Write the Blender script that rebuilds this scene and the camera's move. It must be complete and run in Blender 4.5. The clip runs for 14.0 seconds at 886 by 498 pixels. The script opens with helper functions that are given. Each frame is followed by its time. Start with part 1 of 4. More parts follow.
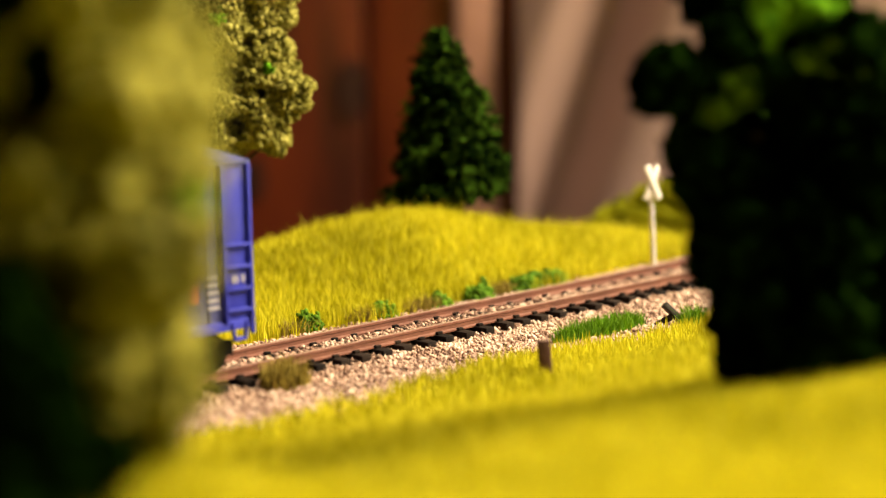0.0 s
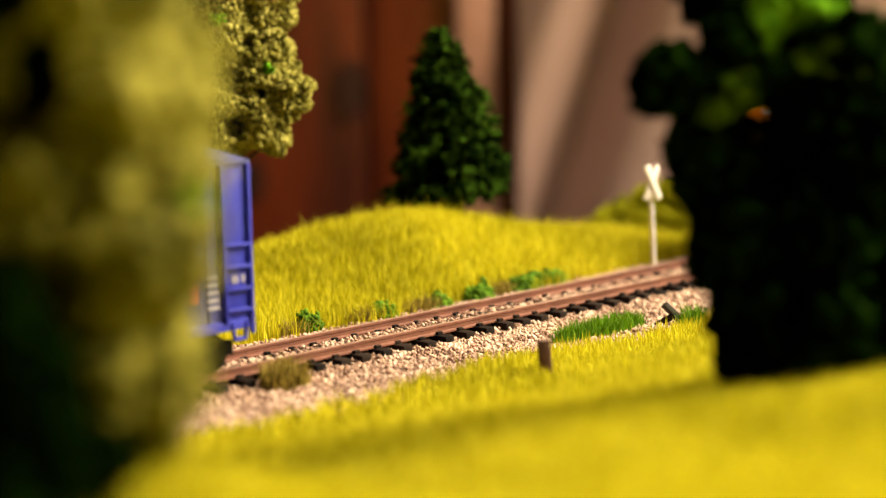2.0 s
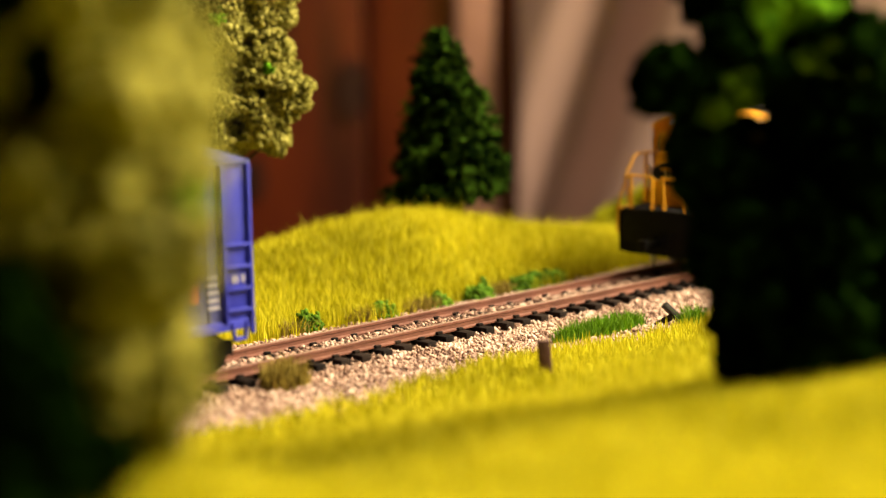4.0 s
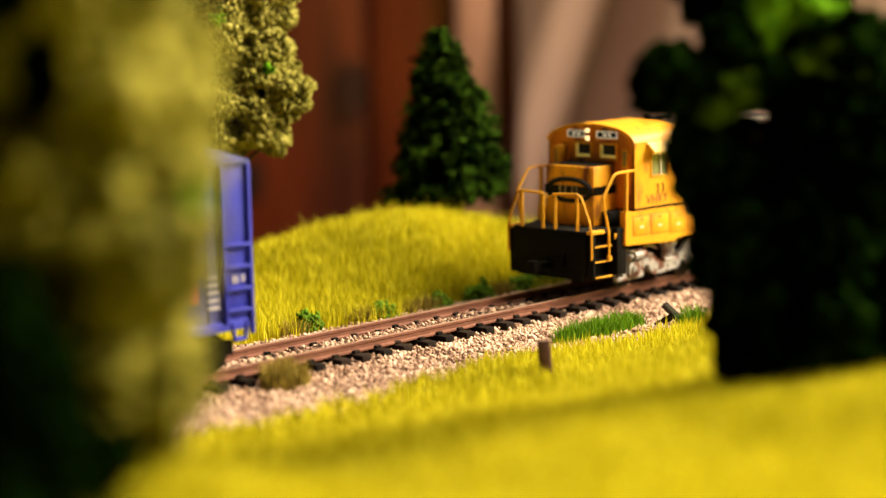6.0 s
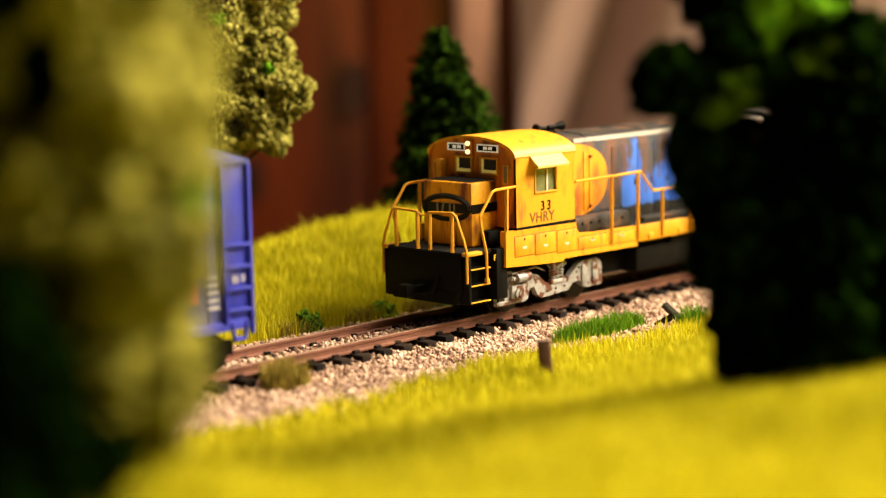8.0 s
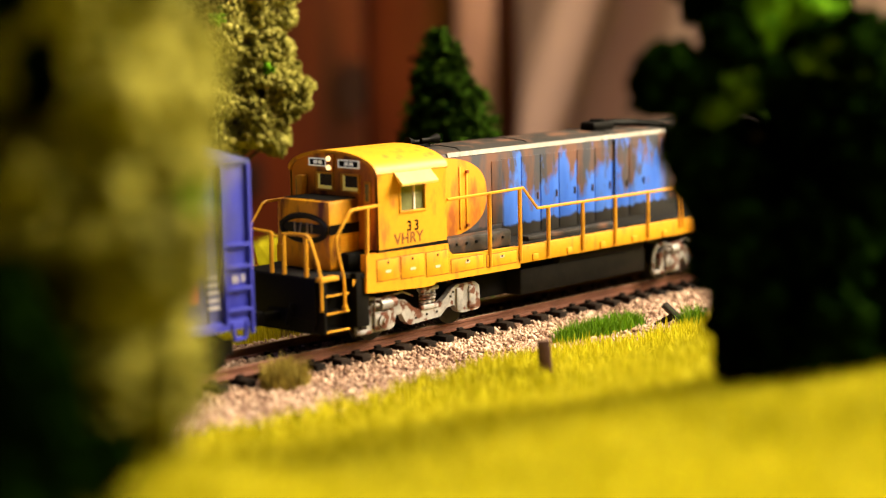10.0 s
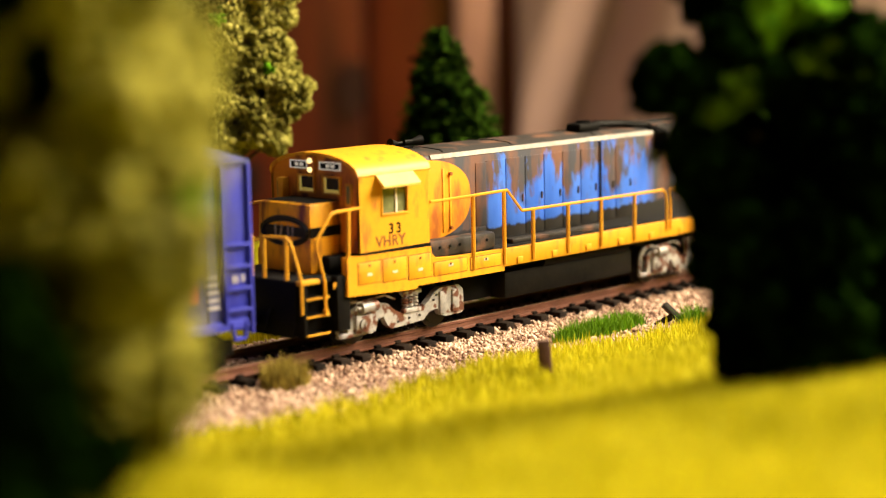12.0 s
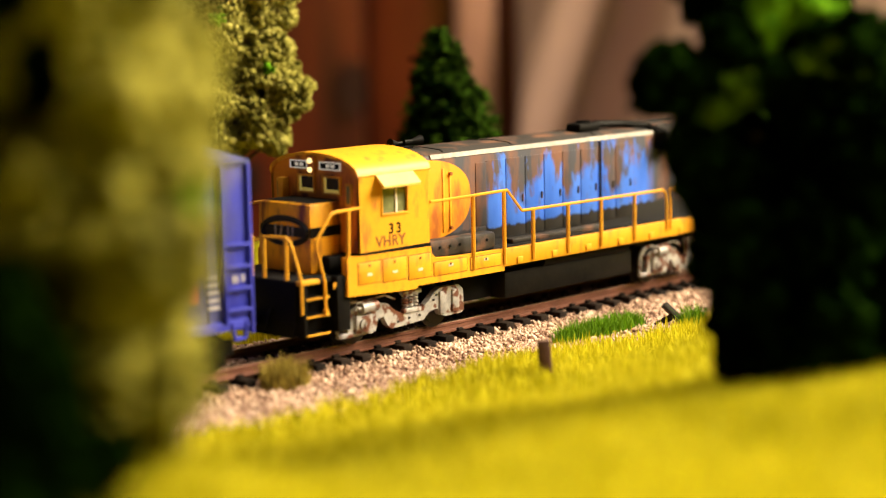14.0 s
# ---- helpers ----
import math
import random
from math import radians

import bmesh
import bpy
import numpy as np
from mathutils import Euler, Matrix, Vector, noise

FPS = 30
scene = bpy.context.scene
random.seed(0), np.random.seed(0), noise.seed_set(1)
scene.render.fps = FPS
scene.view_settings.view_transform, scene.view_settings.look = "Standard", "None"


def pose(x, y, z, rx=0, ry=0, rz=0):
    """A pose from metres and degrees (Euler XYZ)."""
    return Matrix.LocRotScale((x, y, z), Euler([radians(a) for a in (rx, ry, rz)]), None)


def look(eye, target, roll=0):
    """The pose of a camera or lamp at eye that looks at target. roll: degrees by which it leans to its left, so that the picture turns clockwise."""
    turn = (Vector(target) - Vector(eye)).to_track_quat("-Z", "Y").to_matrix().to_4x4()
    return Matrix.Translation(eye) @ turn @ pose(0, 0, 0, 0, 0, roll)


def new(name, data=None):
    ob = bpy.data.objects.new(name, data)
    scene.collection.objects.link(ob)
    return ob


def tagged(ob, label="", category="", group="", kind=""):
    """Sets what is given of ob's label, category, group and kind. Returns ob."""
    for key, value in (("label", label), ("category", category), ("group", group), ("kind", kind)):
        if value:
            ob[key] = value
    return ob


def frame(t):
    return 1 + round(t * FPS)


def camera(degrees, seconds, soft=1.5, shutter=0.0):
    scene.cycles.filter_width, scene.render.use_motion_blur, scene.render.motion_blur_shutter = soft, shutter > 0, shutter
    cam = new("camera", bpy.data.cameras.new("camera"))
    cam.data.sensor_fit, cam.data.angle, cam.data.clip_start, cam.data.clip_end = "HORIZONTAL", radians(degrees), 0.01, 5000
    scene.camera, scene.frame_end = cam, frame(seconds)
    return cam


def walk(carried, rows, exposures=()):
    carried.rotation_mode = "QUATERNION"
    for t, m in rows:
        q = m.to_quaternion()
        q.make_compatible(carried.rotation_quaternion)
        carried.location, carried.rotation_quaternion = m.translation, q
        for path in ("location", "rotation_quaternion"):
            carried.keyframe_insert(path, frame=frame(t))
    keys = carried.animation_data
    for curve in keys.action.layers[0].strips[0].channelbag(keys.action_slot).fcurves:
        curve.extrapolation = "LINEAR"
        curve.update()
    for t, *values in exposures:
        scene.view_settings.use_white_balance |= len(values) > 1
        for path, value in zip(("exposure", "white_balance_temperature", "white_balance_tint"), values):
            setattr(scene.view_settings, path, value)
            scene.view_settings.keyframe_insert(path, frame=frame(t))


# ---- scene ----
EYE = (0.3022, 0.3546, 0.0924)
YAW, PITCH = radians(-136.31), radians(-8.12)
AIM = (EYE[0] + math.cos(YAW) * math.cos(PITCH), EYE[1] + math.sin(YAW) * math.cos(PITCH), EYE[2] + math.sin(PITCH))
cam = camera(27.37, 14.0, soft=1.2)
cam.data.dof.use_dof = True
cam.data.dof.focus_distance = 0.508
cam.data.dof.aperture_fstop = 7.6
walk(cam, [(0.0, look(EYE, AIM, -1.1)), (14.0, look(EYE, AIM, -1.1))], exposures=[(0.0, 0.0), (14.0, 0.0)])

# view axes on the plan: RIGHT across, AHEAD away from the camera stand
RIGHT = Vector((math.sin(YAW), -math.cos(YAW), 0))
AHEAD = Vector((math.cos(YAW), math.sin(YAW), 0))
STAND = Vector((EYE[0], EYE[1], 0))


def plan(across, ahead, z=0.0):
    return STAND + RIGHT * across + AHEAD * ahead + Vector((0, 0, z))


# ---- light ----
world = bpy.data.worlds.new("room_air")
scene.world = world
world.use_nodes = True
world.node_tree.nodes["Background"].inputs[0].default_value = (1.0, 0.85, 0.7, 1)
world.node_tree.nodes["Background"].inputs[1].default_value = 0.004


def area_lamp(name, eye, target, wide, high, watts, colour, spread=180):
    data = bpy.data.lights.new(name, "AREA")
    data.shape, data.size, data.size_y, data.energy, data.color = "ELLIPSE", wide, high, watts, colour
    data.spread = radians(spread)
    ob = new(name, data)
    ob.matrix_world = look(eye, target)
    return ob


area_lamp("side_lamp", (-0.98, 0.82, 1.00), (-0.04, 0.06, 0.0), 1.5, 0.7, 39.0, (1.0, 0.83, 0.57), 100)
# fill light added overhead; no fitting is known there
area_lamp("overhead_fill", (-0.20, 0.0, 1.32), (-0.16, 0.04, 0.0), 0.4, 0.4, 9.5, (1.0, 0.83, 0.58), 160)


# ---- materials ----
def material(name, colours, rough=0.6, metal=0.0, scale=60.0, fine=600.0, bump=0.0, per="", stretch=(1, 1, 1), emit=0.0, amount=1.0, spec=0.5):
    """colours: two or three tones mixed by coarse and fine noise (scale per metre). per: 'island' or 'object' adds variation from piece to piece."""
    m = bpy.data.materials.new(name)
    m.use_nodes = True
    nt = m.node_tree
    bsdf = nt.nodes["Principled BSDF"]
    bsdf.inputs["Roughness"].default_value = rough
    bsdf.inputs["Metallic"].default_value = metal
    bsdf.inputs["Specular IOR Level"].default_value = spec
    tex = nt.nodes.new("ShaderNodeTexCoord")
    mp = nt.nodes.new("ShaderNodeMapping")
    mp.inputs["Scale"].default_value = stretch
    nt.links.new(tex.outputs["Object"], mp.inputs[0])
    n1 = nt.nodes.new("ShaderNodeTexNoise")
    n1.inputs["Scale"].default_value, n1.inputs["Detail"].default_value = scale, 5
    n2 = nt.nodes.new("ShaderNodeTexNoise")
    n2.inputs["Scale"].default_value, n2.inputs["Detail"].default_value = fine, 3
    nt.links.new(mp.outputs[0], n1.inputs[0])
    nt.links.new(mp.outputs[0], n2.inputs[0])
    add = nt.nodes.new("ShaderNodeMath")
    add.operation = "MULTIPLY_ADD"
    nt.links.new(n2.outputs["Fac"], add.inputs[0])
    add.inputs[1].default_value = 0.5
    nt.links.new(n1.outputs["Fac"], add.inputs[2])
    last = add.outputs[0]
    if per:
        if per == "island":
            info = nt.nodes.new("ShaderNodeNewGeometry")
            rnd = info.outputs["Random Per Island"]
        else:
            info = nt.nodes.new("ShaderNodeObjectInfo")
            rnd = info.outputs["Random"]
        add2 = nt.nodes.new("ShaderNodeMath")
        add2.operation = "MULTIPLY_ADD"
        nt.links.new(rnd, add2.inputs[0])
        add2.inputs[1].default_value = 0.5
        sub = nt.nodes.new("ShaderNodeMath")
        sub.operation = "SUBTRACT"
        nt.links.new(last, sub.inputs[0])
        sub.inputs[1].default_value = 0.25
        nt.links.new(sub.outputs[0], add2.inputs[2])
        last = add2.outputs[0]
    ramp = nt.nodes.new("ShaderNodeValToRGB")
    ramp.color_ramp.elements[0].position = 0.75 - 0.30 * amount
    ramp.color_ramp.elements[1].position = 0.75 + 0.30 * amount
    ramp.color_ramp.elements[0].color = (*colours[0], 1)
    ramp.color_ramp.elements[1].color = (*colours[-1], 1)
    if len(colours) == 3:
        e = ramp.color_ramp.elements.new(0.75)
        e.color = (*colours[1], 1)
    nt.links.new(last, ramp.inputs[0])
    nt.links.new(ramp.outputs[0], bsdf.inputs["Base Color"])
    if emit:
        bsdf.inputs["Emission Color"].default_value = (*colours[-1], 1)
        bsdf.inputs["Emission Strength"].default_value = emit
    if bump:
        b = nt.nodes.new("ShaderNodeBump")
        b.inputs["Strength"].default_value, b.inputs["Distance"].default_value = bump, 0.0004
        nt.links.new(n2.outputs["Fac"], b.inputs["Height"])
        nt.links.new(b.outputs[0], bsdf.inputs["Normal"])
    return m


def rust_over(m, rust, low, high, scale=120.0, stretch=(1, 1, 0.35)):
    """Adds a second paint tone (rust, dirt, bare primer) in patches over a material."""
    nt = m.node_tree
    bsdf = nt.nodes["Principled BSDF"]
    old = bsdf.inputs["Base Color"].links[0].from_socket
    tex = nt.nodes.new("ShaderNodeTexCoord")
    mp = nt.nodes.new("ShaderNodeMapping")
    mp.inputs["Scale"].default_value = stretch
    n = nt.nodes.new("ShaderNodeTexNoise")
    n.inputs["Scale"].default_value, n.inputs["Detail"].default_value = scale, 6
    ramp = nt.nodes.new("ShaderNodeValToRGB")
    ramp.color_ramp.elements[0].position, ramp.color_ramp.elements[1].position = low, high
    mix = nt.nodes.new("ShaderNodeMixRGB")
    mix.inputs[2].default_value = (*rust, 1)
    nt.links.new(tex.outputs["Object"], mp.inputs[0])
    nt.links.new(mp.outputs[0], n.inputs[0])
    nt.links.new(n.outputs["Fac"], ramp.inputs[0])
    nt.links.new(ramp.outputs[0], mix.inputs[0])
    nt.links.new(old, mix.inputs[1])
    nt.links.new(mix.outputs[0], bsdf.inputs["Base Color"])
    return m


GRASS = material("static_grass", [(0.33, 0.31, 0.006), (0.57, 0.53, 0.010), (0.76, 0.70, 0.03)], 0.7, scale=14, fine=160, per="island", spec=0.2)
SOIL = material("grass_mat", [(0.42, 0.40, 0.010), (0.54, 0.51, 0.02)], 0.9, scale=30, fine=500, bump=0.6, spec=0.1)
TUFT = material("green_tuft", [(0.06, 0.15, 0.004), (0.16, 0.33, 0.010)], 0.8, scale=60, fine=700, per="island", spec=0.2)
DRYTUFT = material("dry_tuft", [(0.16, 0.12, 0.02), (0.38, 0.30, 0.06)], 0.8, scale=60, fine=700, per="island", spec=0.2)
GRAVEL = material("ballast_grains", [(0.11, 0.050, 0.03), (0.42, 0.26, 0.185), (0.70, 0.535, 0.42)], 0.8, scale=90, fine=900, per="island", amount=0.8)
BED = material("ballast_bed", [(0.20, 0.12, 0.08), (0.38, 0.26, 0.19)], 0.9, scale=200, fine=1500, bump=0.8)
TIE = material("tie_plastic", [(0.004, 0.003, 0.003), (0.020, 0.013, 0.010)], 0.7, scale=150, fine=1200, bump=0.4, per="object", spec=0.08)
RAIL = material("rusty_rail", [(0.10, 0.035, 0.022), (0.21, 0.085, 0.055)], 0.5, metal=0.2, scale=90, fine=900, bump=0.3)
RAILTOP = material("rail_head", [(0.33, 0.19, 0.13), (0.55, 0.40, 0.30)], 0.35, metal=0.7, scale=60, fine=800)
YELLOW = rust_over(material("engine_yellow", [(0.65, 0.285, 0.003), (0.78, 0.362, 0.004)], 0.5, scale=40, fine=700, bump=0.08), (0.46, 0.15, 0.015), 0.54, 0.72, 340)
RUSTYELLOW = rust_over(material("weathered_yellow", [(0.74, 0.30, 0.004), (0.86, 0.42, 0.006)], 0.5, scale=60, fine=700, bump=0.1), (0.18, 0.045, 0.008), 0.465, 0.63, 260)
# yellow browned to carry the front's shade, with rust patches on top
SHADEDFRONT = rust_over(material("shaded_yellow_front", [(0.55, 0.16, 0.006), (0.70, 0.23, 0.008)], 0.55, scale=80, fine=700, bump=0.1), (0.14, 0.03, 0.006), 0.50, 0.68, 230)
HANDYELLOW = material("handrail_yellow", [(0.58, 0.26, 0.008), (0.77, 0.38, 0.014)], 0.5, scale=120, fine=700)
BLACK = material("engine_black", [(0.002, 0.002, 0.0025), (0.007, 0.0065, 0.006)], 0.55, scale=80, fine=800, bump=0.1, spec=0.07)
DECKGREY = material("deck_black", [(0.008, 0.008, 0.009), (0.022, 0.020, 0.019)], 0.8, scale=120, fine=900, bump=0.2, spec=0.08)
ROOFGREY = rust_over(material("hood_roof_grey", [(0.016, 0.015, 0.016), (0.042, 0.038, 0.036)], 0.6, scale=70, fine=700, bump=0.15, spec=0.25), (0.14, 0.07, 0.045), 0.5, 0.68, 140, (1, 1, 1))
# roof chamfer's highlight put into the colour; also the emblem strokes
EDGEGREY = material("roof_highlight_emblem_grey", [(0.12, 0.11, 0.10), (0.40, 0.37, 0.33)], 0.5, scale=90, fine=700)
STEEL = rust_over(material("truck_grey", [(0.20, 0.20, 0.21), (0.46, 0.45, 0.45)], 0.5, metal=0.2, scale=120, fine=900, bump=0.3), (0.13, 0.045, 0.026), 0.515, 0.57, 300, (1, 1, 1))
WHEEL = material("dark_wheel_steel", [(0.010, 0.008, 0.007), (0.026, 0.019, 0.015)], 0.5, metal=0.4, scale=150, fine=900)
TANK = material("tank_black", [(0.003, 0.003, 0.003), (0.011, 0.009, 0.007)], 0.55, scale=80, fine=600, bump=0.2, spec=0.06)
GLASS = material("cab_glass", [(0.012, 0.012, 0.010), (0.03, 0.03, 0.022)], 0.08, scale=50, fine=300)
FADED = material("faded_red_lettering", [(0.14, 0.04, 0.006), (0.26, 0.085, 0.01)], 0.6, scale=200, fine=900)
LIGHT = material("lit_headlight", [(1.0, 0.68, 0.26), (1.0, 0.74, 0.32)], 0.3, emit=1.7)
# faint emission added to brighten the board's frame and marks
BOARDLIT = material("number_board_white_glow", [(0.75, 0.72, 0.62), (0.9, 0.86, 0.75)], 0.4, emit=0.25)
# emission stands in for cab light; the cab holds no lamp
EDGEGLOW = material("window_edge_glow", [(0.70, 0.50, 0.08), (0.80, 0.62, 0.14)], 0.5, scale=200, emit=0.22)
WHITE = material("white_paint", [(0.72, 0.68, 0.64), (0.86, 0.83, 0.80)], 0.5, scale=120, fine=900)
TAG = material("pale_label", [(0.62, 0.42, 0.28), (0.74, 0.58, 0.44)], 0.6)
GAP = material("door_gap", [(0.20, 0.06, 0.004), (0.30, 0.09, 0.005)], 0.7)
MARK = material("black_lettering", [(0.045, 0.014, 0.004), (0.075, 0.022, 0.005)], 0.6)
BLUE = material("boxcar_blue", [(0.024, 0.030, 0.32), (0.042, 0.052, 0.44)], 0.45, scale=50, fine=500, bump=0.08, spec=0.3)
# greyer and duller than boxcar_blue, for body, roof and doors
BLUEGREY = material("boxcar_grey_blue", [(0.035, 0.042, 0.17), (0.07, 0.08, 0.25)], 0.5, scale=60, fine=500, bump=0.08)
LETTER = material("boxcar_lettering", [(0.30, 0.29, 0.36), (0.48, 0.46, 0.52)], 0.6)
REDMARK = material("boxcar_red_mark", [(0.45, 0.12, 0.10), (0.6, 0.2, 0.16)], 0.6)
FOAM = material("olive_foam", [(0.085, 0.08, 0.008), (0.21, 0.195, 0.030), (0.40, 0.37, 0.09)], 0.85, scale=70, fine=500, bump=0.4, per="island", spec=0.15)
NEARFOAM = material("shady_olive_foam", [(0.052, 0.052, 0.005), (0.20, 0.19, 0.022), (0.41, 0.38, 0.065)], 0.85, scale=45, fine=400, bump=0.4, per="island", spec=0.12, amount=0.8)
YELLOWFOAM = material("yellow_green_foam", [(0.20, 0.21, 0.006), (0.48, 0.48, 0.012), (0.66, 0.64, 0.03)], 0.85, scale=40, fine=500, bump=0.3, per="island", spec=0.1)
# near-black green: the foliage's shade is put into the colour
SHADELEAF = material("shaded_green_foam", [(0.0003, 0.0008, 0.0002), (0.0008, 0.0022, 0.0003), (0.007, 0.020, 0.0015)], 0.9, scale=35, fine=500, bump=0.3, per="island", spec=0.0)
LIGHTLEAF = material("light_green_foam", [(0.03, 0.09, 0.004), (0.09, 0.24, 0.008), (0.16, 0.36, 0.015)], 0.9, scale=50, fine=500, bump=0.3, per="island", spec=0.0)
# lighter copy of the dark foam, for foliage that catches the lamp
LITOLIVELEAF = material("lit_olive_foam", [(0.012, 0.030, 0.002), (0.042, 0.085, 0.004), (0.09, 0.16, 0.006)], 0.9, scale=50, fine=500, bump=0.3, per="island", spec=0.0)
FIRLEAF = material("fir_green", [(0.0008, 0.0022, 0.0006), (0.0028, 0.0080, 0.0014), (0.050, 0.11, 0.010)], 0.9, scale=60, fine=500, bump=0.3, per="island", spec=0.0)
BARK = material("bark", [(0.02, 0.012, 0.008), (0.06, 0.04, 0.028)], 0.9, scale=120, fine=900, bump=0.6)
POSTWOOD = material("post_wood", [(0.05, 0.018, 0.012), (0.11, 0.045, 0.03)], 0.8, scale=150, fine=900, bump=0.4)
PLANK = material("scrap_plank", [(0.012, 0.010, 0.009), (0.05, 0.04, 0.034)], 0.8, scale=150, fine=900, bump=0.4)
REDWOOD = material("red_brown_wood", [(0.02, 0.003, 0.001), (0.10, 0.014, 0.002), (0.165, 0.027, 0.004)], 0.4, scale=7, fine=40, stretch=(1, 1, 0.14), bump=0.1, amount=0.7)
KNOT = material("wood_knot", [(0.012, 0.003, 0.001), (0.045, 0.008, 0.002)], 0.5, scale=60, fine=300, bump=0.1)
PINKTRIM = material("pink_trim", [(0.42, 0.20, 0.14), (0.52, 0.27, 0.20)], 0.6, scale=8, fine=60)
CURTAIN = material("pink_beige_cloth", [(0.33, 0.21, 0.18), (0.43, 0.29, 0.25)], 0.85, scale=6, fine=900, bump=0.2, spec=0.1)
# unseen walls and ceiling, kept dark to cut light bounced onto the layout
ROOMWALL = material("room_wall", [(0.13, 0.08, 0.06), (0.17, 0.11, 0.08)], 0.8, scale=3, fine=80, bump=0.1)
CEILINGPAINT = material("ceiling_paint", [(0.14, 0.12, 0.10), (0.18, 0.15, 0.13)], 0.9, scale=3, fine=90)
FLOORWOOD = material("floor_boards", [(0.10, 0.05, 0.03), (0.2, 0.1, 0.06)], 0.5, scale=6, fine=80, stretch=(0.1, 1, 1))
BOARDWOOD = material("baseboard_plywood", [(0.28, 0.18, 0.10), (0.42, 0.29, 0.17)], 0.7, scale=10, fine=120)


def hood_paint():
    """Hood side: yellow rounded panel behind the cab, then worn blue with grey and rust streaks, dark along the bottom."""
    m = bpy.data.materials.new("hood_paint")
    m.use_nodes = True
    nt = m.node_tree
    L = nt.links.new
    bsdf = nt.nodes["Principled BSDF"]
    bsdf.inputs["Roughness"].default_value = 0.55
    bsdf.inputs["Specular IOR Level"].default_value = 0.2
    tex = nt.nodes.new("ShaderNodeTexCoord")
    sep = nt.nodes.new("ShaderNodeSeparateXYZ")
    L(tex.outputs["Object"], sep.inputs[0])

    def calc(op, a, b, clamp=False):
        n = nt.nodes.new("ShaderNodeMath")
        n.operation, n.use_clamp = op, clamp
        for i, v in enumerate((a, b)):
            if isinstance(v, (int, float)):
                n.inputs[i].default_value = v
            else:
                L(v, n.inputs[i])
        return n.outputs[0]

    def streaks(scale, sz, lo, hi):
        mp = nt.nodes.new("ShaderNodeMapping")
        mp.inputs["Scale"].default_value = (1, 1, sz)
        L(tex.outputs["Object"], mp.inputs[0])
        n = nt.nodes.new("ShaderNodeTexNoise")
        n.inputs["Scale"].default_value, n.inputs["Detail"].default_value = scale, 6
        L(mp.outputs[0], n.inputs[0])
        r = nt.nodes.new("ShaderNodeValToRGB")
        r.color_ramp.elements[0].position, r.color_ramp.elements[1].position = lo, hi
        L(n.outputs["Fac"], r.inputs[0])
        return r.outputs[0]

    def mix(f, a, b):
        n = nt.nodes.new("ShaderNodeMixRGB")
        for i, v in enumerate((f, a, b)):
            if isinstance(v, tuple):
                n.inputs[i].default_value = (*v, 1)
            else:
                L(v, n.inputs[i])
        return n.outputs[0]

    x, z = sep.outputs[0], sep.outputs[2]
    # worn blue field
    high = calc("MULTIPLY", calc("SUBTRACT", z, 0.0335), 40)
    wear = calc("ADD", calc("ADD", calc("MULTIPLY", streaks(150, 0.5, 0.25, 0.75), 1.0), calc("MULTIPLY", streaks(420, 0.35, 0.25, 0.75), 0.75)), high)
    sharp = calc("MULTIPLY", calc("SUBTRACT", wear, 0.77), 3.0, True)
    rusty = mix(streaks(190, 0.3, 0.42, 0.62), (0.050, 0.052, 0.070), (0.15, 0.070, 0.048))
    blue = mix(streaks(90, 0.3, 0.4, 0.6), (0.03, 0.12, 0.62), (0.055, 0.17, 0.72))
    field = mix(sharp, blue, rusty)
    ends = calc("ADD", calc("MULTIPLY", calc("ADD", x, 0.0768), 900, True), calc("MULTIPLY", calc("SUBTRACT", -0.150, x), 200, True), True)
    field = mix(ends, field, rusty)
    low = calc("MULTIPLY", calc("SUBTRACT", calc("ADD", 0.0250, calc("MULTIPLY", streaks(300, 0.5, 0.3, 0.7), 0.0016)), z), 1500, True)
    field = mix(low, field, (0.022, 0.022, 0.026))
    # yellow panel: an ellipse reaching back from the cab
    ex = calc("POWER", calc("ABSOLUTE", calc("DIVIDE", calc("ADD", x, 0.047), 0.0226), 0), 2.5)
    ez = calc("POWER", calc("ABSOLUTE", calc("DIVIDE", calc("SUBTRACT", z, 0.0352), 0.0114), 0), 2.5)
    rr = calc("ADD", ex, ez)
    inside = calc("MULTIPLY", calc("SUBTRACT", 1.0, rr), 25, True)
    yel = mix(streaks(210, 0.4, 0.44, 0.66), (0.72, 0.28, 0.004), (0.34, 0.10, 0.014))
    L(mix(inside, field, yel), bsdf.inputs["Base Color"])
    b = nt.nodes.new("ShaderNodeBump")
    b.inputs["Strength"].default_value, b.inputs["Distance"].default_value = 0.1, 0.0004
    L(streaks(500, 1, 0.2, 0.8), b.inputs["Height"])
    L(b.outputs[0], bsdf.inputs["Normal"])
    return m


HOODPAINT = hood_paint()


def let_light_through(m, share):
    """Thin fibres: part of the light passes through."""
    nt = m.node_tree
    bsdf = nt.nodes["Principled BSDF"]
    out = nt.nodes["Material Output"]
    tr = nt.nodes.new("ShaderNodeBsdfTranslucent")
    nt.links.new(bsdf.inputs["Base Color"].links[0].from_socket, tr.inputs[0])
    mix = nt.nodes.new("ShaderNodeMixShader")
    mix.inputs[0].default_value = share
    nt.links.new(bsdf.outputs[0], mix.inputs[1])
    nt.links.new(tr.outputs[0], mix.inputs[2])
    nt.links.new(mix.outputs[0], out.inputs[0])


let_light_through(GRASS, 0.28)
let_light_through(TUFT, 0.3)
let_light_through(DRYTUFT, 0.3)


